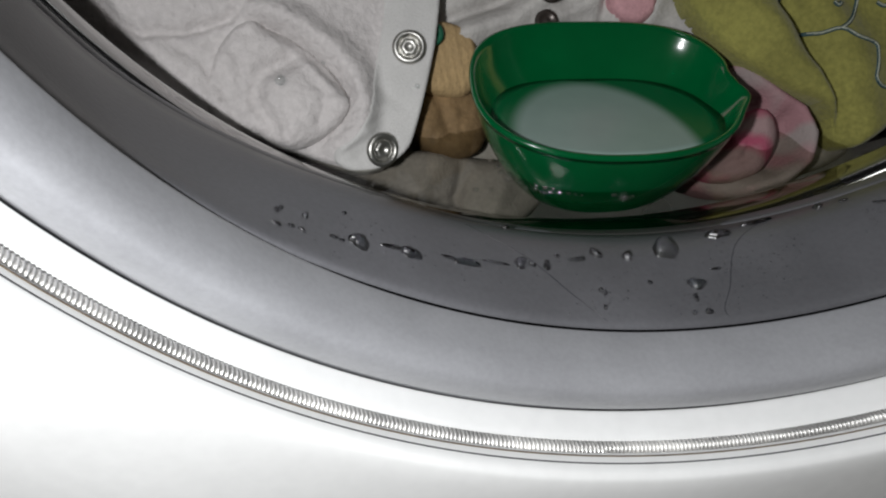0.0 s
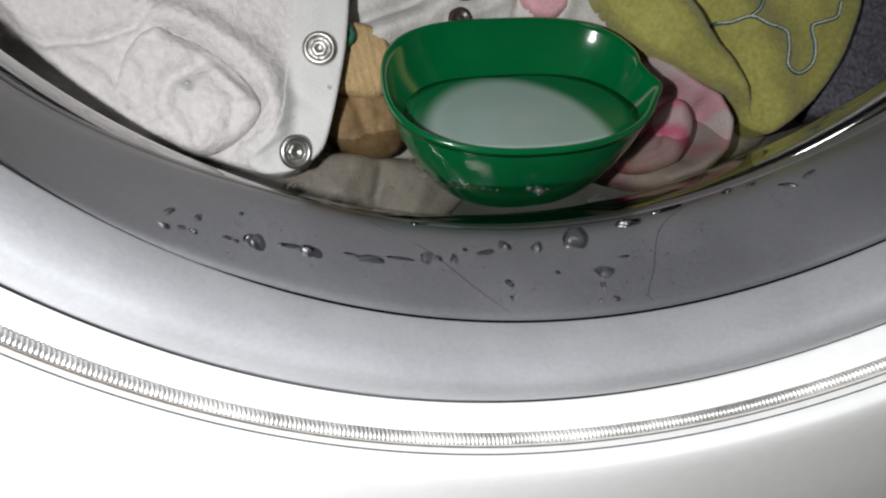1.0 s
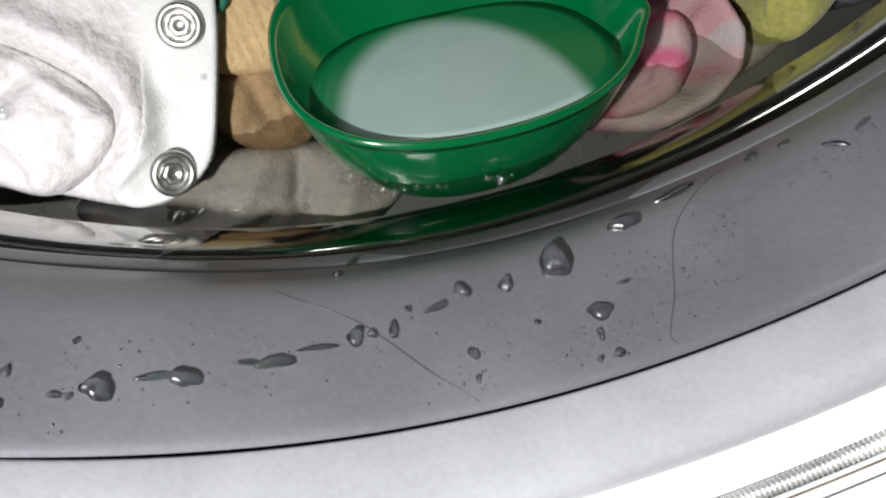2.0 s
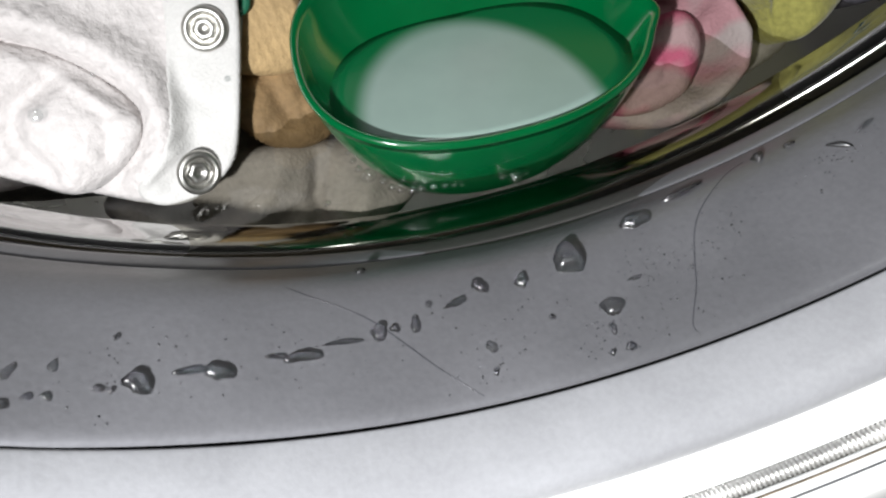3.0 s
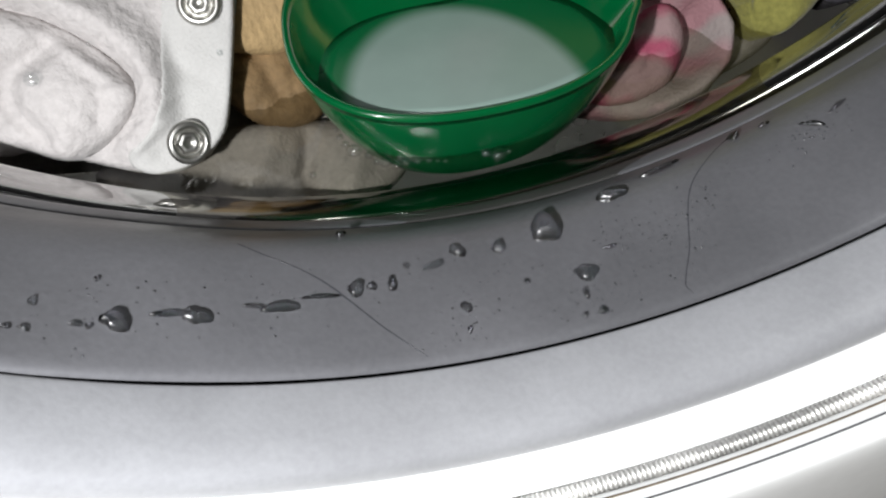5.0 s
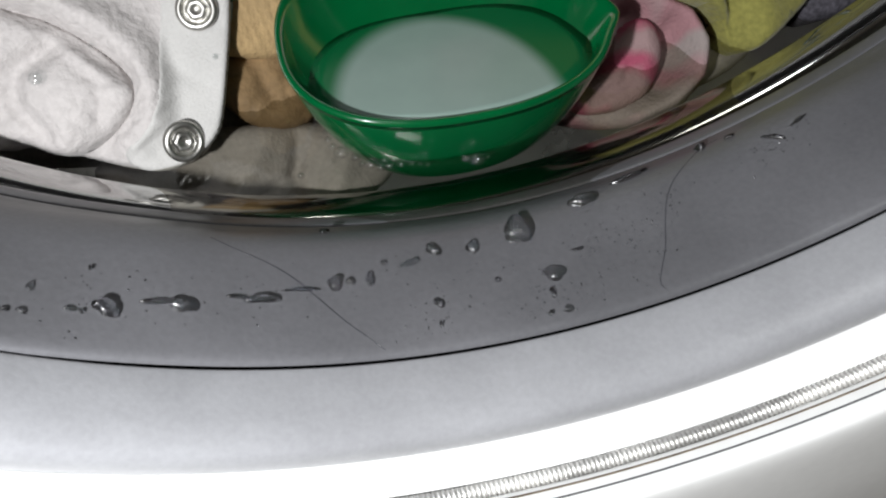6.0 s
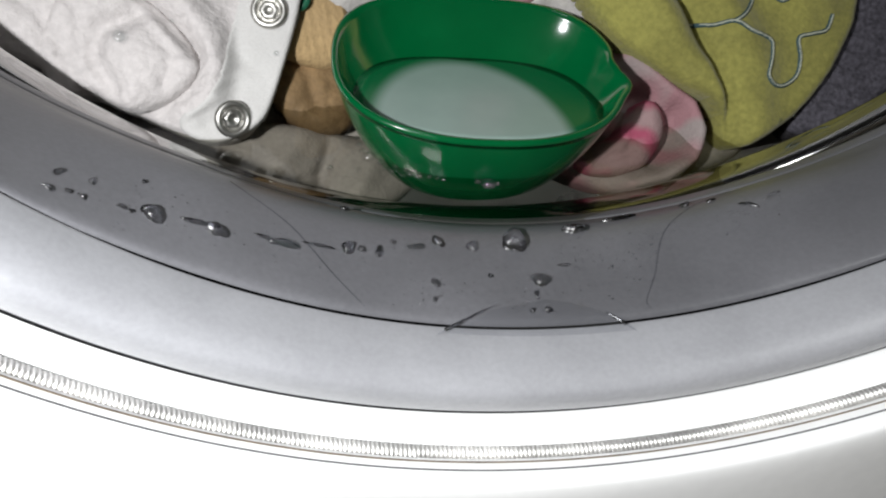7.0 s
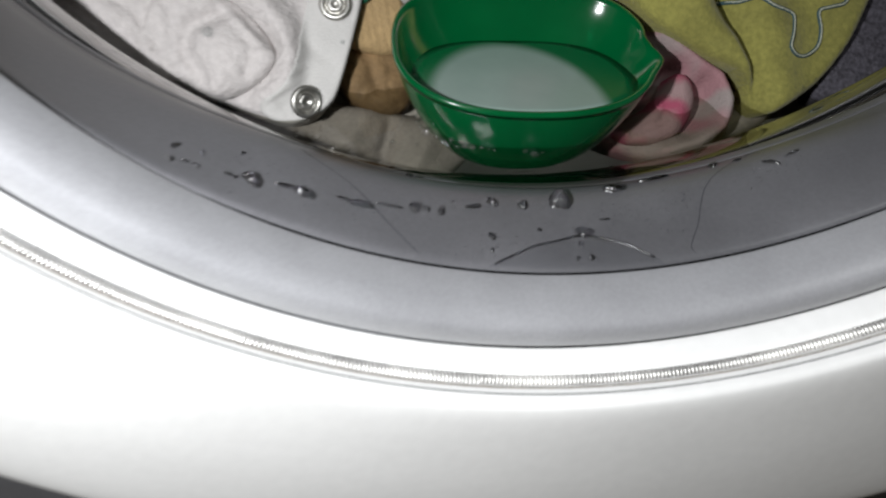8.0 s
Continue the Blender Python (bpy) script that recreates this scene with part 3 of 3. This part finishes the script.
def pink_top():
    outline = [(38, 33), (48, 31.5), (58, 25), (68, 19), (74, 12), (75, 3), (70, -4), (60, -9), (48, -11), (36, -8), (24, -2), (30, 12)]

    def height(u, v):
        h = -5.0 + ripple(u, v, 12, 0.8, 21) - 0.7 * under_cup(u, v)
        # the rolled outer band and the dark fold inside it
        h = h + ridge(u, v, [(48, 29), (58, 20), (65, 15), (68, 8), (66, 0), (58, -5), (48, -8)], 3.6, 7.5)
        h = h - ridge(u, v, [(52, 18), (47, 11), (40, 7)], 2.6, 5.0) - ridge(u, v, [(62, 14), (61, 6), (55, -1)], 2.6, 3.0)
        return h - ridge(u, v, [(72, 12), (73, 2), (66, -5)], 1.8, 4.0)

    v, f = cloth(outline, height, edge=4.0, step=0.9)
    ob = thing("pink_top", v, f, PALE_PINK, on_slope(55, -8), "wet pale pink striped cotton top rolled up in folds", "clothing")
    tongue = [(52, 17), (56, 16.5), (58.5, 12), (58, 5), (54.5, -1), (50, -4.5), (43, -6), (35, -5), (31, -1), (37, 3), (44, 6), (48, 11)]
    v, f = cloth(tongue, lambda u, w: 1.2 + ripple(u, w, 9, 0.9, 23) - 0.55 * under_cup(u, w) - ridge(u, w, [(51, 10), (46, 1), (38, -2)], 1.6, 1.5), edge=5.0, step=0.8)
    part("folded_tongue", v, f, PINK, ob, "bright pink striped fold")
    return ob


def tan_garment():
    lower = [(-54, 27), (-32, 27), (-28, 20), (-29, 8), (-39, 4.5), (-47, 7), (-53, 13), (-56, 20)]
    upper = [(-53, 44), (-34, 44), (-30, 30), (-35, 23), (-41, 22.5), (-47, 24), (-55, 26)]

    def height(u, v):
        return -4.6 + ripple(u, v, 10, 1.2, 31) + crinkle(u, v, 9, 0.9, 33) - 0.8 * under_cup(u, v) - ridge(u, v, [(-44, 24), (-41, 12)], 1.8, 1.6)

    # The lower lobe has a darker brown than the hem.
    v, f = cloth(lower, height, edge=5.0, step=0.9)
    ob = thing("tan_garment", v, f, TAN_DARK, on_slope(-43, 4), "wet tan ribbed cotton garment, darker brown low down", "clothing")
    v, f = cloth(upper, lambda u, w: -0.8 + ripple(u, w, 8, 0.9, 35) + 0.16 * np.sin(u * 2.7 + 0.5 * w) - 0.75 * under_cup(u, w), edge=3.5, step=0.7)
    part("rolled_hem", v, f, TAN, ob, "light tan ribbed hem")
    return ob


def dark_snap(u, v, h, mat, parent, label):
    n, prof = 24, [(3.6, -0.6), (3.7, 0.2), (3.0, 0.7), (2.2, 0.6), (1.8, 0.1), (0.9, 0.1), (0.05, 0.3)]
    vv = [on_slope(u + r * math.cos(2 * math.pi * i / n), v + r * math.sin(2 * math.pi * i / n), h + z) for i in range(n) for r, z in prof]
    k = len(prof)
    ff = [(i * k + q, ((i + 1) % n) * k + q, ((i + 1) % n) * k + q + 1, i * k + q + 1) for i in range(n) for q in range(k - 1)]
    return part("snap", vv, ff, mat, parent, label)


def pale_garment():
    outline = [(-58, 110), (-56, 60), (-46, 38), (-36, 36), (-20, 40), (14, 41), (30, 40), (42, 34), (50, 45), (50, 110)]

    def height(u, v):
        h = -7.0 + ripple(u, v, 16, 1.8, 41) + crinkle(u, v, 24, 1.6, 42) - 0.5 * under_cup(u, v)
        h = h + ridge(u, v, [(-44, 38), (-20, 46), (0, 58), (14, 74)], 3.5, 4.5) + ridge(u, v, [(-34, 36), (-14, 42), (10, 54)], 2.5, 3.0)
        return h - ridge(u, v, [(-44, 44), (-22, 52), (-4, 64)], 1.8, 3.5) - ridge(u, v, [(8, 44), (10, 60)], 1.8, 3.0) + ridge(u, v, [(20, 40), (26, 56)], 3, 2.5)

    v, f = cloth(outline, height, edge=5.0, step=1.1)
    ob = thing("pale_garment", v, f, GREYCLOTH, on_slope(0, 36), "crumpled off-white cotton garment with dark snaps behind the cup", "clothing")
    for u, w in ((-9.9, 52.5), (-10.6, 44.5)):
        dark_snap(u, w, float(height(np.array([u]), np.array([w]))[0]) + 0.4, DARK_SNAP, ob, "dark brown snap fastener")
    return ob


def blush_garment():
    outline = [(9, 110), (8, 56), (10, 46), (18, 43), (24, 47), (24, 60), (26, 110)]
    v, f = cloth(outline, lambda u, v: -3.0 + ripple(u, v, 9, 1.2, 81) - 0.35 * under_cup(u, v), edge=3.0, step=1.0)
    return thing("blush_garment", v, f, BLUSH, on_slope(16, 44), "pale pink cotton cloth showing between other laundry", "clothing")


def mint_garment():
    outline = [(-52, 110), (-50, 60), (-51, 30), (-48, 29), (-46, 33), (-44.2, 40), (-45, 60), (-48, 110)]

    def height(u, v):
        return -1.8 + ripple(u, v, 8, 0.6, 91)
    v, f = cloth(outline, height, edge=2.5, step=0.9)
    ob = thing("mint_garment", v, f, MINT, on_slope(-45, 30), "mint green cotton edge with a dark green snap", "clothing")
    dark_snap(-46.6, 39.2, float(height(np.array([-46.6]), np.array([39.2]))[0]) + 0.3, GREEN_SNAP, ob, "dark green snap fastener")
    return ob


def sunken_garment():
    outline = [(-90, 6), (-60, 10), (-20, 4), (30, 4), (70, 8), (90, 8), (86, 0), (62, -6), (44, -2), (30, 2), (-2, 3), (-8, -3), (-14, -11), (-24, -17), (-38, -19), (-54, -19), (-82, -6)]

    def height(u, v):
        h = -9.5 + ripple(u, v, 15, 1.6, 51) - 0.45 * under_cup(u, v)
        h = h + ridge(u, v, [(-62, -14), (-50, -3), (-44, 6)], 4, 3.0) + ridge(u, v, [(-34, -18), (-24, 0)], 4, 3.0) + ridge(u, v, [(30, -14), (44, -2)], 5, 3.0)
        return h - ridge(u, v, [(-42, -18), (-37, 2)], 1.8, 3.0) - ridge(u, v, [(-56, -14), (-40, -6)], 1.6, 2.0)

    v, f = cloth(outline, height, edge=6.0, step=1.1)
    return thing("sunken_garment", v, f, SUNKCLOTH, on_slope(0, -26, -9), "off-white cotton garment sunk in the wash water", "clothing")


def dark_garment():
    outline = [(104, 100), (106, 60), (102, 24), (98, 8), (112, 8), (132, 20), (150, 44), (160, 100)]

    def height(u, v):
        return -2.0 + ripple(u, v, 18, 1.6, 61) + 0.5 * np.sin(v * 1.1 + 0.2 * u)

    v, f = cloth(outline, height, edge=4.0, step=1.3)
    return thing("dark_garment", v, f, DARKCLOTH, on_slope(125, 8), "dark grey melange knit garment at the drum's side", "clothing")


def laundry_heap():
    """The rest of the load behind the visible pieces."""
    outline = [(-185, 115), (-185, 60), (-150, 22), (-100, 4), (0, 0), (100, 4), (150, 22), (185, 60), (185, 115)]
    v, f = cloth(outline, lambda u, v: -24.0 + ripple(u, v, 30, 4.0, 71), edge=8.0, step=3.0, skirt=20)
    return thing("laundry_pile", v, f, GREYCLOTH, on_slope(0, 0, -40), "pile of wet off-white laundry under the top pieces", "laundry")


white_bodysuit()
yellow_top()
pink_top()
tan_garment()
pale_garment()
blush_garment()
mint_garment()
sunken_garment()
dark_garment()
laundry_heap()


# ---------- green dosing cup ----------
def dosing_cup():
    cx, cy, n = 0.0008, 0.1013, 96
    rim_z, tilt, wall, deep = -0.1323, 0.27, 0.0013, 0.033
    rx, ry = 0.0388, 0.0262

    def shape(a):
        """The rim's outline: flatter and squarer at the back than in front, with a small spout."""
        c, s = math.cos(a), math.sin(a)
        p = 2.3 + 0.7 * max(0.0, s)
        r = (abs(c) ** p + abs(s) ** p) ** (-1 / p)
        return r * c, r * s

    def ring(scale, drop, grow=0.0):
        out = []
        for i in range(n):
            a = 2 * math.pi * i / n
            c, s = shape(a)
            spout = 0.0022 * math.exp(-((a - 6.10) / 0.14) ** 2) * max(0, 1 - drop / 0.008) - 0.0012 * math.exp(-((a - 0.17) / 0.10) ** 2) * max(0, 1 - drop / 0.008)
            x = cx + (rx * scale + grow + spout) * c
            y = cy + (ry * scale + grow) * s
            out.append((x, y, rim_z + tilt * (y - cy) - drop))
        return out

    curve = smooth_profile([(1.0, 0.0), (0.97, 0.0045), (0.91, 0.0105), (0.83, 0.0165), (0.73, 0.0225), (0.60, 0.0280), (0.42, 0.0318), (0.15, deep)], 3)
    inner = smooth_profile([(1.0, 0.0), (0.94, 0.0045), (0.83, 0.0095), (0.71, 0.0140), (0.59, 0.0180), (0.46, 0.0220), (0.30, 0.0245), (0.10, 0.0255)], 3)
    prof_out = [(1.0, -0.0003, -0.0005), (1.0, 0.0, 0.0001), (1.0, 0.0007, 0.0002), (1.0, 0.0012, 0.0)] + [(a, b, 0.0) for a, b in curve[1:]]
    prof_in = [(a, b, -wall) for a, b in inner]
    rings = [ring(*q) for q in prof_in[::-1]] + [ring(*q) for q in prof_out]
    verts = [p for r in rings for p in r]
    faces = []
    for k in range(len(rings) - 1):
        for i in range(n):
            j = (i + 1) % n
            faces.append((k * n + i, k * n + j, (k + 1) * n + j, (k + 1) * n + i))
    faces += [tuple(range(n))[::-1], tuple((len(rings) - 1) * n + i for i in range(n))]
    ob = thing("dosing_cup", verts, faces, GREEN, (cx, cy, rim_z - deep), "translucent green plastic dosing cup floating among the laundry", "cup")
    # level liquid in it: its edge lies where the inner wall meets the level
    level, edge = -0.1399, []
    for i in range(n):
        a = 2 * math.pi * i / n
        c, s = shape(a)
        best = inner[0]
        for sc, dr in inner:
            y = cy + (ry * sc - wall) * s
            if rim_z + tilt * (y - cy) - dr >= level:
                best = (sc, dr)
        sc = best[0] - 0.004
        edge.append((cx + (rx * sc - wall) * c, cy + (ry * sc - wall) * s))
    edge = np.array(edge)
    edge = (np.roll(edge, 1, 0) + np.roll(edge, -1, 0) + 2 * edge + np.roll(edge, 2, 0) + np.roll(edge, -2, 0)) / 6
    mid = edge.mean(0)
    lv, lf, m = [], [], 8
    for k in range(m + 1):
        lv += [(*(mid + (e - mid) * k / m), level) for e in edge]
    lv += [(*(mid + (e - mid) * 0.72), level - 0.010) for e in edge]
    for k in range(m + 1):
        for i in range(n):
            j = (i + 1) % n
            lf.append((k * n + i, k * n + j, (k + 1) * n + j, (k + 1) * n + i))
    lf.append(tuple((m + 1) * n + i for i in range(n))[::-1])
    part("liquid", lv, lf, MILK, ob, "milky white liquid detergent")
    return ob


dosing_cup()


# ---------- water on the seal ----------
def seal_point(x, y, lift=0.0):
    """The place on the tunnel's floor at x and depth y, lifted towards the axis."""
    p = gasket(math.asin(x / 0.1495))[:35]
    r = float(np.interp(y, [q[1] for q in p], [q[0] for q in p])) - lift
    return (x, y, -math.sqrt(r * r - x * x))


def drop(x, y, long, wide, turn=0.0, high=0.9, seed=0):
    """A flat water drop with an uneven outline on the tunnel's floor; sizes in millimetres."""
    rng = random.Random(seed)
    ph = [rng.uniform(0, 6.28) for _ in range(4)]
    n, rings = 22, 6
    c, s = math.cos(radians(turn)), math.sin(radians(turn))
    verts, faces = [seal_point(x, y, 0.001 * high)], []
    for k in range(1, rings + 1):
        q = math.sin(0.5 * math.pi * k / rings)
        for i in range(n):
            a = 2 * math.pi * i / n
            w = 0.92 + 0.2 * math.sin(2 * a + ph[0]) + 0.13 * math.sin(3 * a + ph[1]) + 0.08 * math.sin(5 * a + ph[2])
            dx, dy = 0.0005 * long * w * q * math.cos(a), 0.0005 * wide * w * q * math.sin(a)
            verts.append(seal_point(x + dx * c - dy * s, y + dx * s + dy * c, 0.001 * high * math.sqrt(max(0, 1 - q ** 3)) - (0.0002 if k == rings else 0)))
    for i in range(n):
        j = (i + 1) % n
        faces.append((0, 1 + i, 1 + j))
        for k in range(rings - 1):
            faces.append((1 + k * n + i, 1 + (k + 1) * n + i, 1 + (k + 1) * n + j, 1 + k * n + j))
    faces.append(tuple(1 + (rings - 1) * n + i for i in range(n)))
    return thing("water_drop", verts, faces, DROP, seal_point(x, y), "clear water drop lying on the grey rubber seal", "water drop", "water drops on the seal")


# Drops: place across and along the tunnel, length, width and turn.
LARGE_DROPS = ((1.1, 48.5, 7, 6.4, 20), (-8.8, 46.4, 2.4, 3.8, 10), (-36.8, 40.7, 3, 3.2, 10), (-49.8, 37.4, 5.4, 2.2, 4), (-62.6, 35.2, 4, 2.8, -12),
               (-73.5, 33.9, 4.2, 3.4, 0), (4.5, 35.9, 5.4, 2.8, -35), (16.6, 52.7, 5.8, 3.6, 0), (28.7, 56.3, 7.8, 2.2, 8))
TRAIL_DROPS = ((-26.8, 45.2, 1.1, 1.3, 0), (-30.3, 41.3, 1.8, 3.4, -20), (-34, 41.1, 1.6, 1.6, 0), (-42.9, 39.6, 6.4, 0.9, 4), (-53.6, 37.7, 3.2, 1, -5),
               (-66.4, 35.8, 4.2, 1.2, 4), (-76.8, 32.9, 1.1, 0.9, 0), (-78.5, 33.2, 1.6, 1, 0), (-84.4, 31.9, 1.5, 1.1, 0), (-86.5, 31.9, 1.3, 1, 0),
               (-89.3, 30.6, 2.6, 1.1, 0), (-88.8, 36.4, 1.4, 3.2, -20), (-83.7, 37.5, 1.1, 2.8, 0), (-75.8, 42.7, 1, 1, 0), (-36.5, 56.9, 2.2, 2, 0))
SMALL_DROPS = ((-16.8, 47.2, 2.4, 3.2, 30), (-21.8, 44.6, 4.4, 1.6, 20), (2.9, 31.8, 1.3, 2.2, 0), (4.4, 27.6, 2, 1.5, 20), (1.1, 27.6, 1.1, 1.3, 0),
               (-6.4, 37.2, 1.2, 1, 0), (-18.8, 34, 1.6, 2.4, 20), (-19.5, 29.5, 1, 1.5, 0), (44.6, 57.3, 2.6, 2.6, 30), (50.1, 56.1, 2.2, 1.5, 30),
               (55.7, 49.6, 4.6, 1.1, -40), (61.5, 51.1, 4.4, 1.1, 25), (10.9, 40.2, 2.6, 0.9, 0))
for k, (x, y, long, wide, turn) in enumerate(LARGE_DROPS + TRAIL_DROPS + SMALL_DROPS):
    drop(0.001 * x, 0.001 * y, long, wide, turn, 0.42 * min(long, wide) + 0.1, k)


def laundry_bead(u, v, h, r):
    """A bead of water on the wet laundry; millimetres on the slope."""
    n, rings = 18, 4
    verts, faces = [], []
    for k in range(rings + 1):
        w = math.pi / 2 * k / rings
        for i in range(n):
            a = 2 * math.pi * i / n
            verts.append(on_slope(u + r * math.cos(w) * math.cos(a), v + r * math.cos(w) * math.sin(a), h - 0.2 + 0.35 * r * math.sin(w)))
    for k in range(rings):
        for i in range(n):
            j = (i + 1) % n
            faces.append((k * n + i, k * n + j, (k + 1) * n + j, (k + 1) * n + i))
    return thing("water_drop", verts, faces, BUBBLE, on_slope(u, v, h - 0.4), "small clear water bead on the wet laundry", "water drop", "water drops on the laundry")


for u, v, h, r in ((-88.8, 24.2, 10.5, 1.5), (-51.8, 23.5, 3.2, 0.7), (109, 20.7, 4, 0.6), (95.3, 12.3, 4, 0.7), (90.9, 10.8, 4, 0.6), (103.8, 16.9, 4, 0.5), (-77.3, 29.9, 5, 0.6)):
    laundry_bead(u, v, h, r)


def spray():
    """Specks of water too small to tell apart."""
    rng = np.random.default_rng(5)
    verts, faces = [], []
    for cx, cy, sx, sy, count in ((14.8, 41.8, 3.0, 3.0, 45), (22.9, 38.4, 5.0, 5.0, 60), (2.3, 28.9, 4.0, 3.0, 45), (-18.6, 31.4, 3.0, 4.0, 45), (7.9, 31.5, 4.0, 3.0, 30), (55.2, 47.5, 4.0, 2.5, 60), (-54.7, 37.1, 20.0, 6.0, 60), (33.1, 43.7, 6.0, 4.0, 40), (-79.0, 35.3, 8.0, 5.0, 40), (-6.4, 39.1, 6.0, 5.0, 30)):
        for _ in range(count):
            x, y, r = 0.001 * rng.normal(cx, sx), 0.001 * rng.normal(cy, sy), 0.001 * rng.uniform(0.07, 0.22)
            if not 0.027 < y < 0.058:
                continue
            i = len(verts)
            verts.append(seal_point(x, y, 0.7 * r))
            for q, lift in ((0.7, 0.5), (1.0, -0.1)):
                for k in range(7):
                    a = 2 * math.pi * k / 7
                    verts.append(seal_point(x + q * r * math.cos(a), y + q * r * math.sin(a), lift * r))
            for k in range(7):
                j = (k + 1) % 7
                faces += [(i, i + 1 + k, i + 1 + j), (i + 1 + k, i + 8 + k, i + 8 + j, i + 1 + j)]
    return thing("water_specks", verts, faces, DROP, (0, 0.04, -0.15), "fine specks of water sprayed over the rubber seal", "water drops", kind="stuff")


spray()


def bubble(x, y, r):
    n, rings = 14, 5
    verts, faces = [], []
    for k in range(rings + 1):
        w = math.pi / 2 * k / rings
        for i in range(n):
            a = 2 * math.pi * i / n
            verts.append((x + r * math.cos(w) * math.cos(a), y + r * math.cos(w) * math.sin(a), WATER - 0.0001 + r * 0.85 * math.sin(w)))
    for k in range(rings):
        for i in range(n):
            j = (i + 1) % n
            faces.append((k * n + i, k * n + j, (k + 1) * n + j, (k + 1) * n + i))
    return thing("bubble", verts, faces, BUBBLE, (x, y, WATER), "clear soap bubble on the water beside the cup", "bubble", "bubbles round the cup")


for x, y, r in ((-30.8, 96.0, 0.8), (-30.5, 93.0, 0.9), (-29.9, 90.1, 1.0), (-28.4, 87.2, 1.9), (-25.6, 84.8, 1.1), (-24.5, 82.2, 0.9), (-22.7, 81.4, 1.4), (-20.5, 79.8, 1.3),
                (-21.6, 83.4, 0.9), (-18.6, 80.0, 1.1), (-19.2, 82.2, 0.9), (-17.2, 81.8, 0.8), (-16.0, 79.6, 1.0), (-13.6, 79.2, 0.9), (-11.8, 78.6, 0.8), (-10.2, 78.0, 0.8),
                (-1.3, 77.6, 1.3), (1.1, 76.2, 2.0), (3.6, 76.6, 0.8), (24.9, 85.7, 1.5), (-38.5, 82.2, 0.9)):
    bubble(0.001 * x, 0.001 * y, 0.001 * r)


# ---------- keyed water ----------
def film(pts, label):
    """The raised edge of a thin water film on the tunnel's floor."""
    p = smooth_profile(pts, 8)
    v, f = tube([seal_point(x, y, 0.00003) for x, y in p], 0.00013, 6, taper=0.5)
    ob = thing("water_film", v, f, FILM_MAT, (0, 0, 0), label, "water film", "edges of the water film")
    return ob


edge_west = film([(-0.0524, 0.0529), (-0.0485, 0.0498), (-0.0434, 0.0464), (-0.0393, 0.0428), (-0.0356, 0.0380), (-0.0313, 0.0321), (-0.0269, 0.0272), (-0.0255, 0.0258)], "thin water film with a long curved edge on the rubber seal")
edge_east = film([(0.0436, 0.0578), (0.0390, 0.0562), (0.0313, 0.0507), (0.0272, 0.0462), (0.0241, 0.0403), (0.0216, 0.0346), (0.0188, 0.0300), (0.0176, 0.0275), (0.0182, 0.0258)], "thin water film with a steep wavy edge on the rubber seal")


def puddle():
    """A flat pool of water that creeps out of the seal's fold and up its sloping floor."""
    n, m = 44, 12
    verts, faces = [], []
    for i in range(n + 1):
        x = 0.0212 * (2 * i / n - 1)
        top = 0.0240 + 0.0106 * max(0.0, 1 - abs((x - 0.0045) / (0.0259 if x < 0.0045 else 0.0169)) ** 1.7) * (1 + 0.03 * math.sin(500 * x))
        for k in range(m + 1):
            y = 0.0240 + max(top - 0.0240, 0.0002) * k / m
            edge = min(1.0, (1 - k / m) * 5, (1 - abs(2 * i / n - 1)) * 8)
            verts.append(seal_point(x, max(y, 0.0256), 0.0008 * math.sqrt(max(0.0, 1 - (1 - edge) ** 2)) - 0.0001))
            verts[-1] = (x, y, verts[-1][2])
    for i in range(n):
        for k in range(m):
            q = i * (m + 1) + k
            faces.append((q, q + m + 1, q + m + 2, q + 1))
    ob = thing("water_puddle", verts, faces, POOL, (0, 0, 0), "shallow pool of clear water creeping up the rubber seal", "puddle")
    rim = [verts[i * (m + 1) + m] for i in range(2, n - 1)]
    v, f = tube([(x, y, z + 0.0003) for x, y, z in rim], 0.00032, 6)
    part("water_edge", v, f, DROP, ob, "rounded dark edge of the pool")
    return ob


pool = puddle()


def motions():
    def swing(x):
        return -math.degrees(math.asin(x / 0.1505))
    walk(edge_west, [(t, pose(0, 0, CZ, 0, swing(x), 0)) for t, x in
                     ((0.0, 0.0055), (1.0, 0.0045), (2.0, 0.005), (3.5, 0.001), (4.0, 0.0), (5.5, -0.004), (6.5, -0.007), (7.5, -0.011), (8.0, -0.012))])
    walk(edge_east, [(t, pose(0, 0, CZ, 0, swing(x), 0)) for t, x in
                     ((0.0, -0.0095), (0.5, -0.007), (1.0, -0.0055), (2.0, -0.004), (3.5, -0.0005), (4.0, 0.0), (5.5, 0.004), (6.5, 0.0065), (7.5, 0.010), (8.0, 0.0113))])
    walk(pool, [(t, pose(0.001 * x, 0.001 * y, CZ + 0.001 * z)) for t, x, y, z in
                ((0.0, 2.0, -9.0, -7.0), (6.65, 2.0, -9.0, -7.0), (6.85, 2.0, -5.0, -2.5), (7.0, 1.0, -3.0, -0.9), (7.5, -0.5, -2.0, -0.45), (8.0, 0.0, 0.0, 0.0))])


motions()
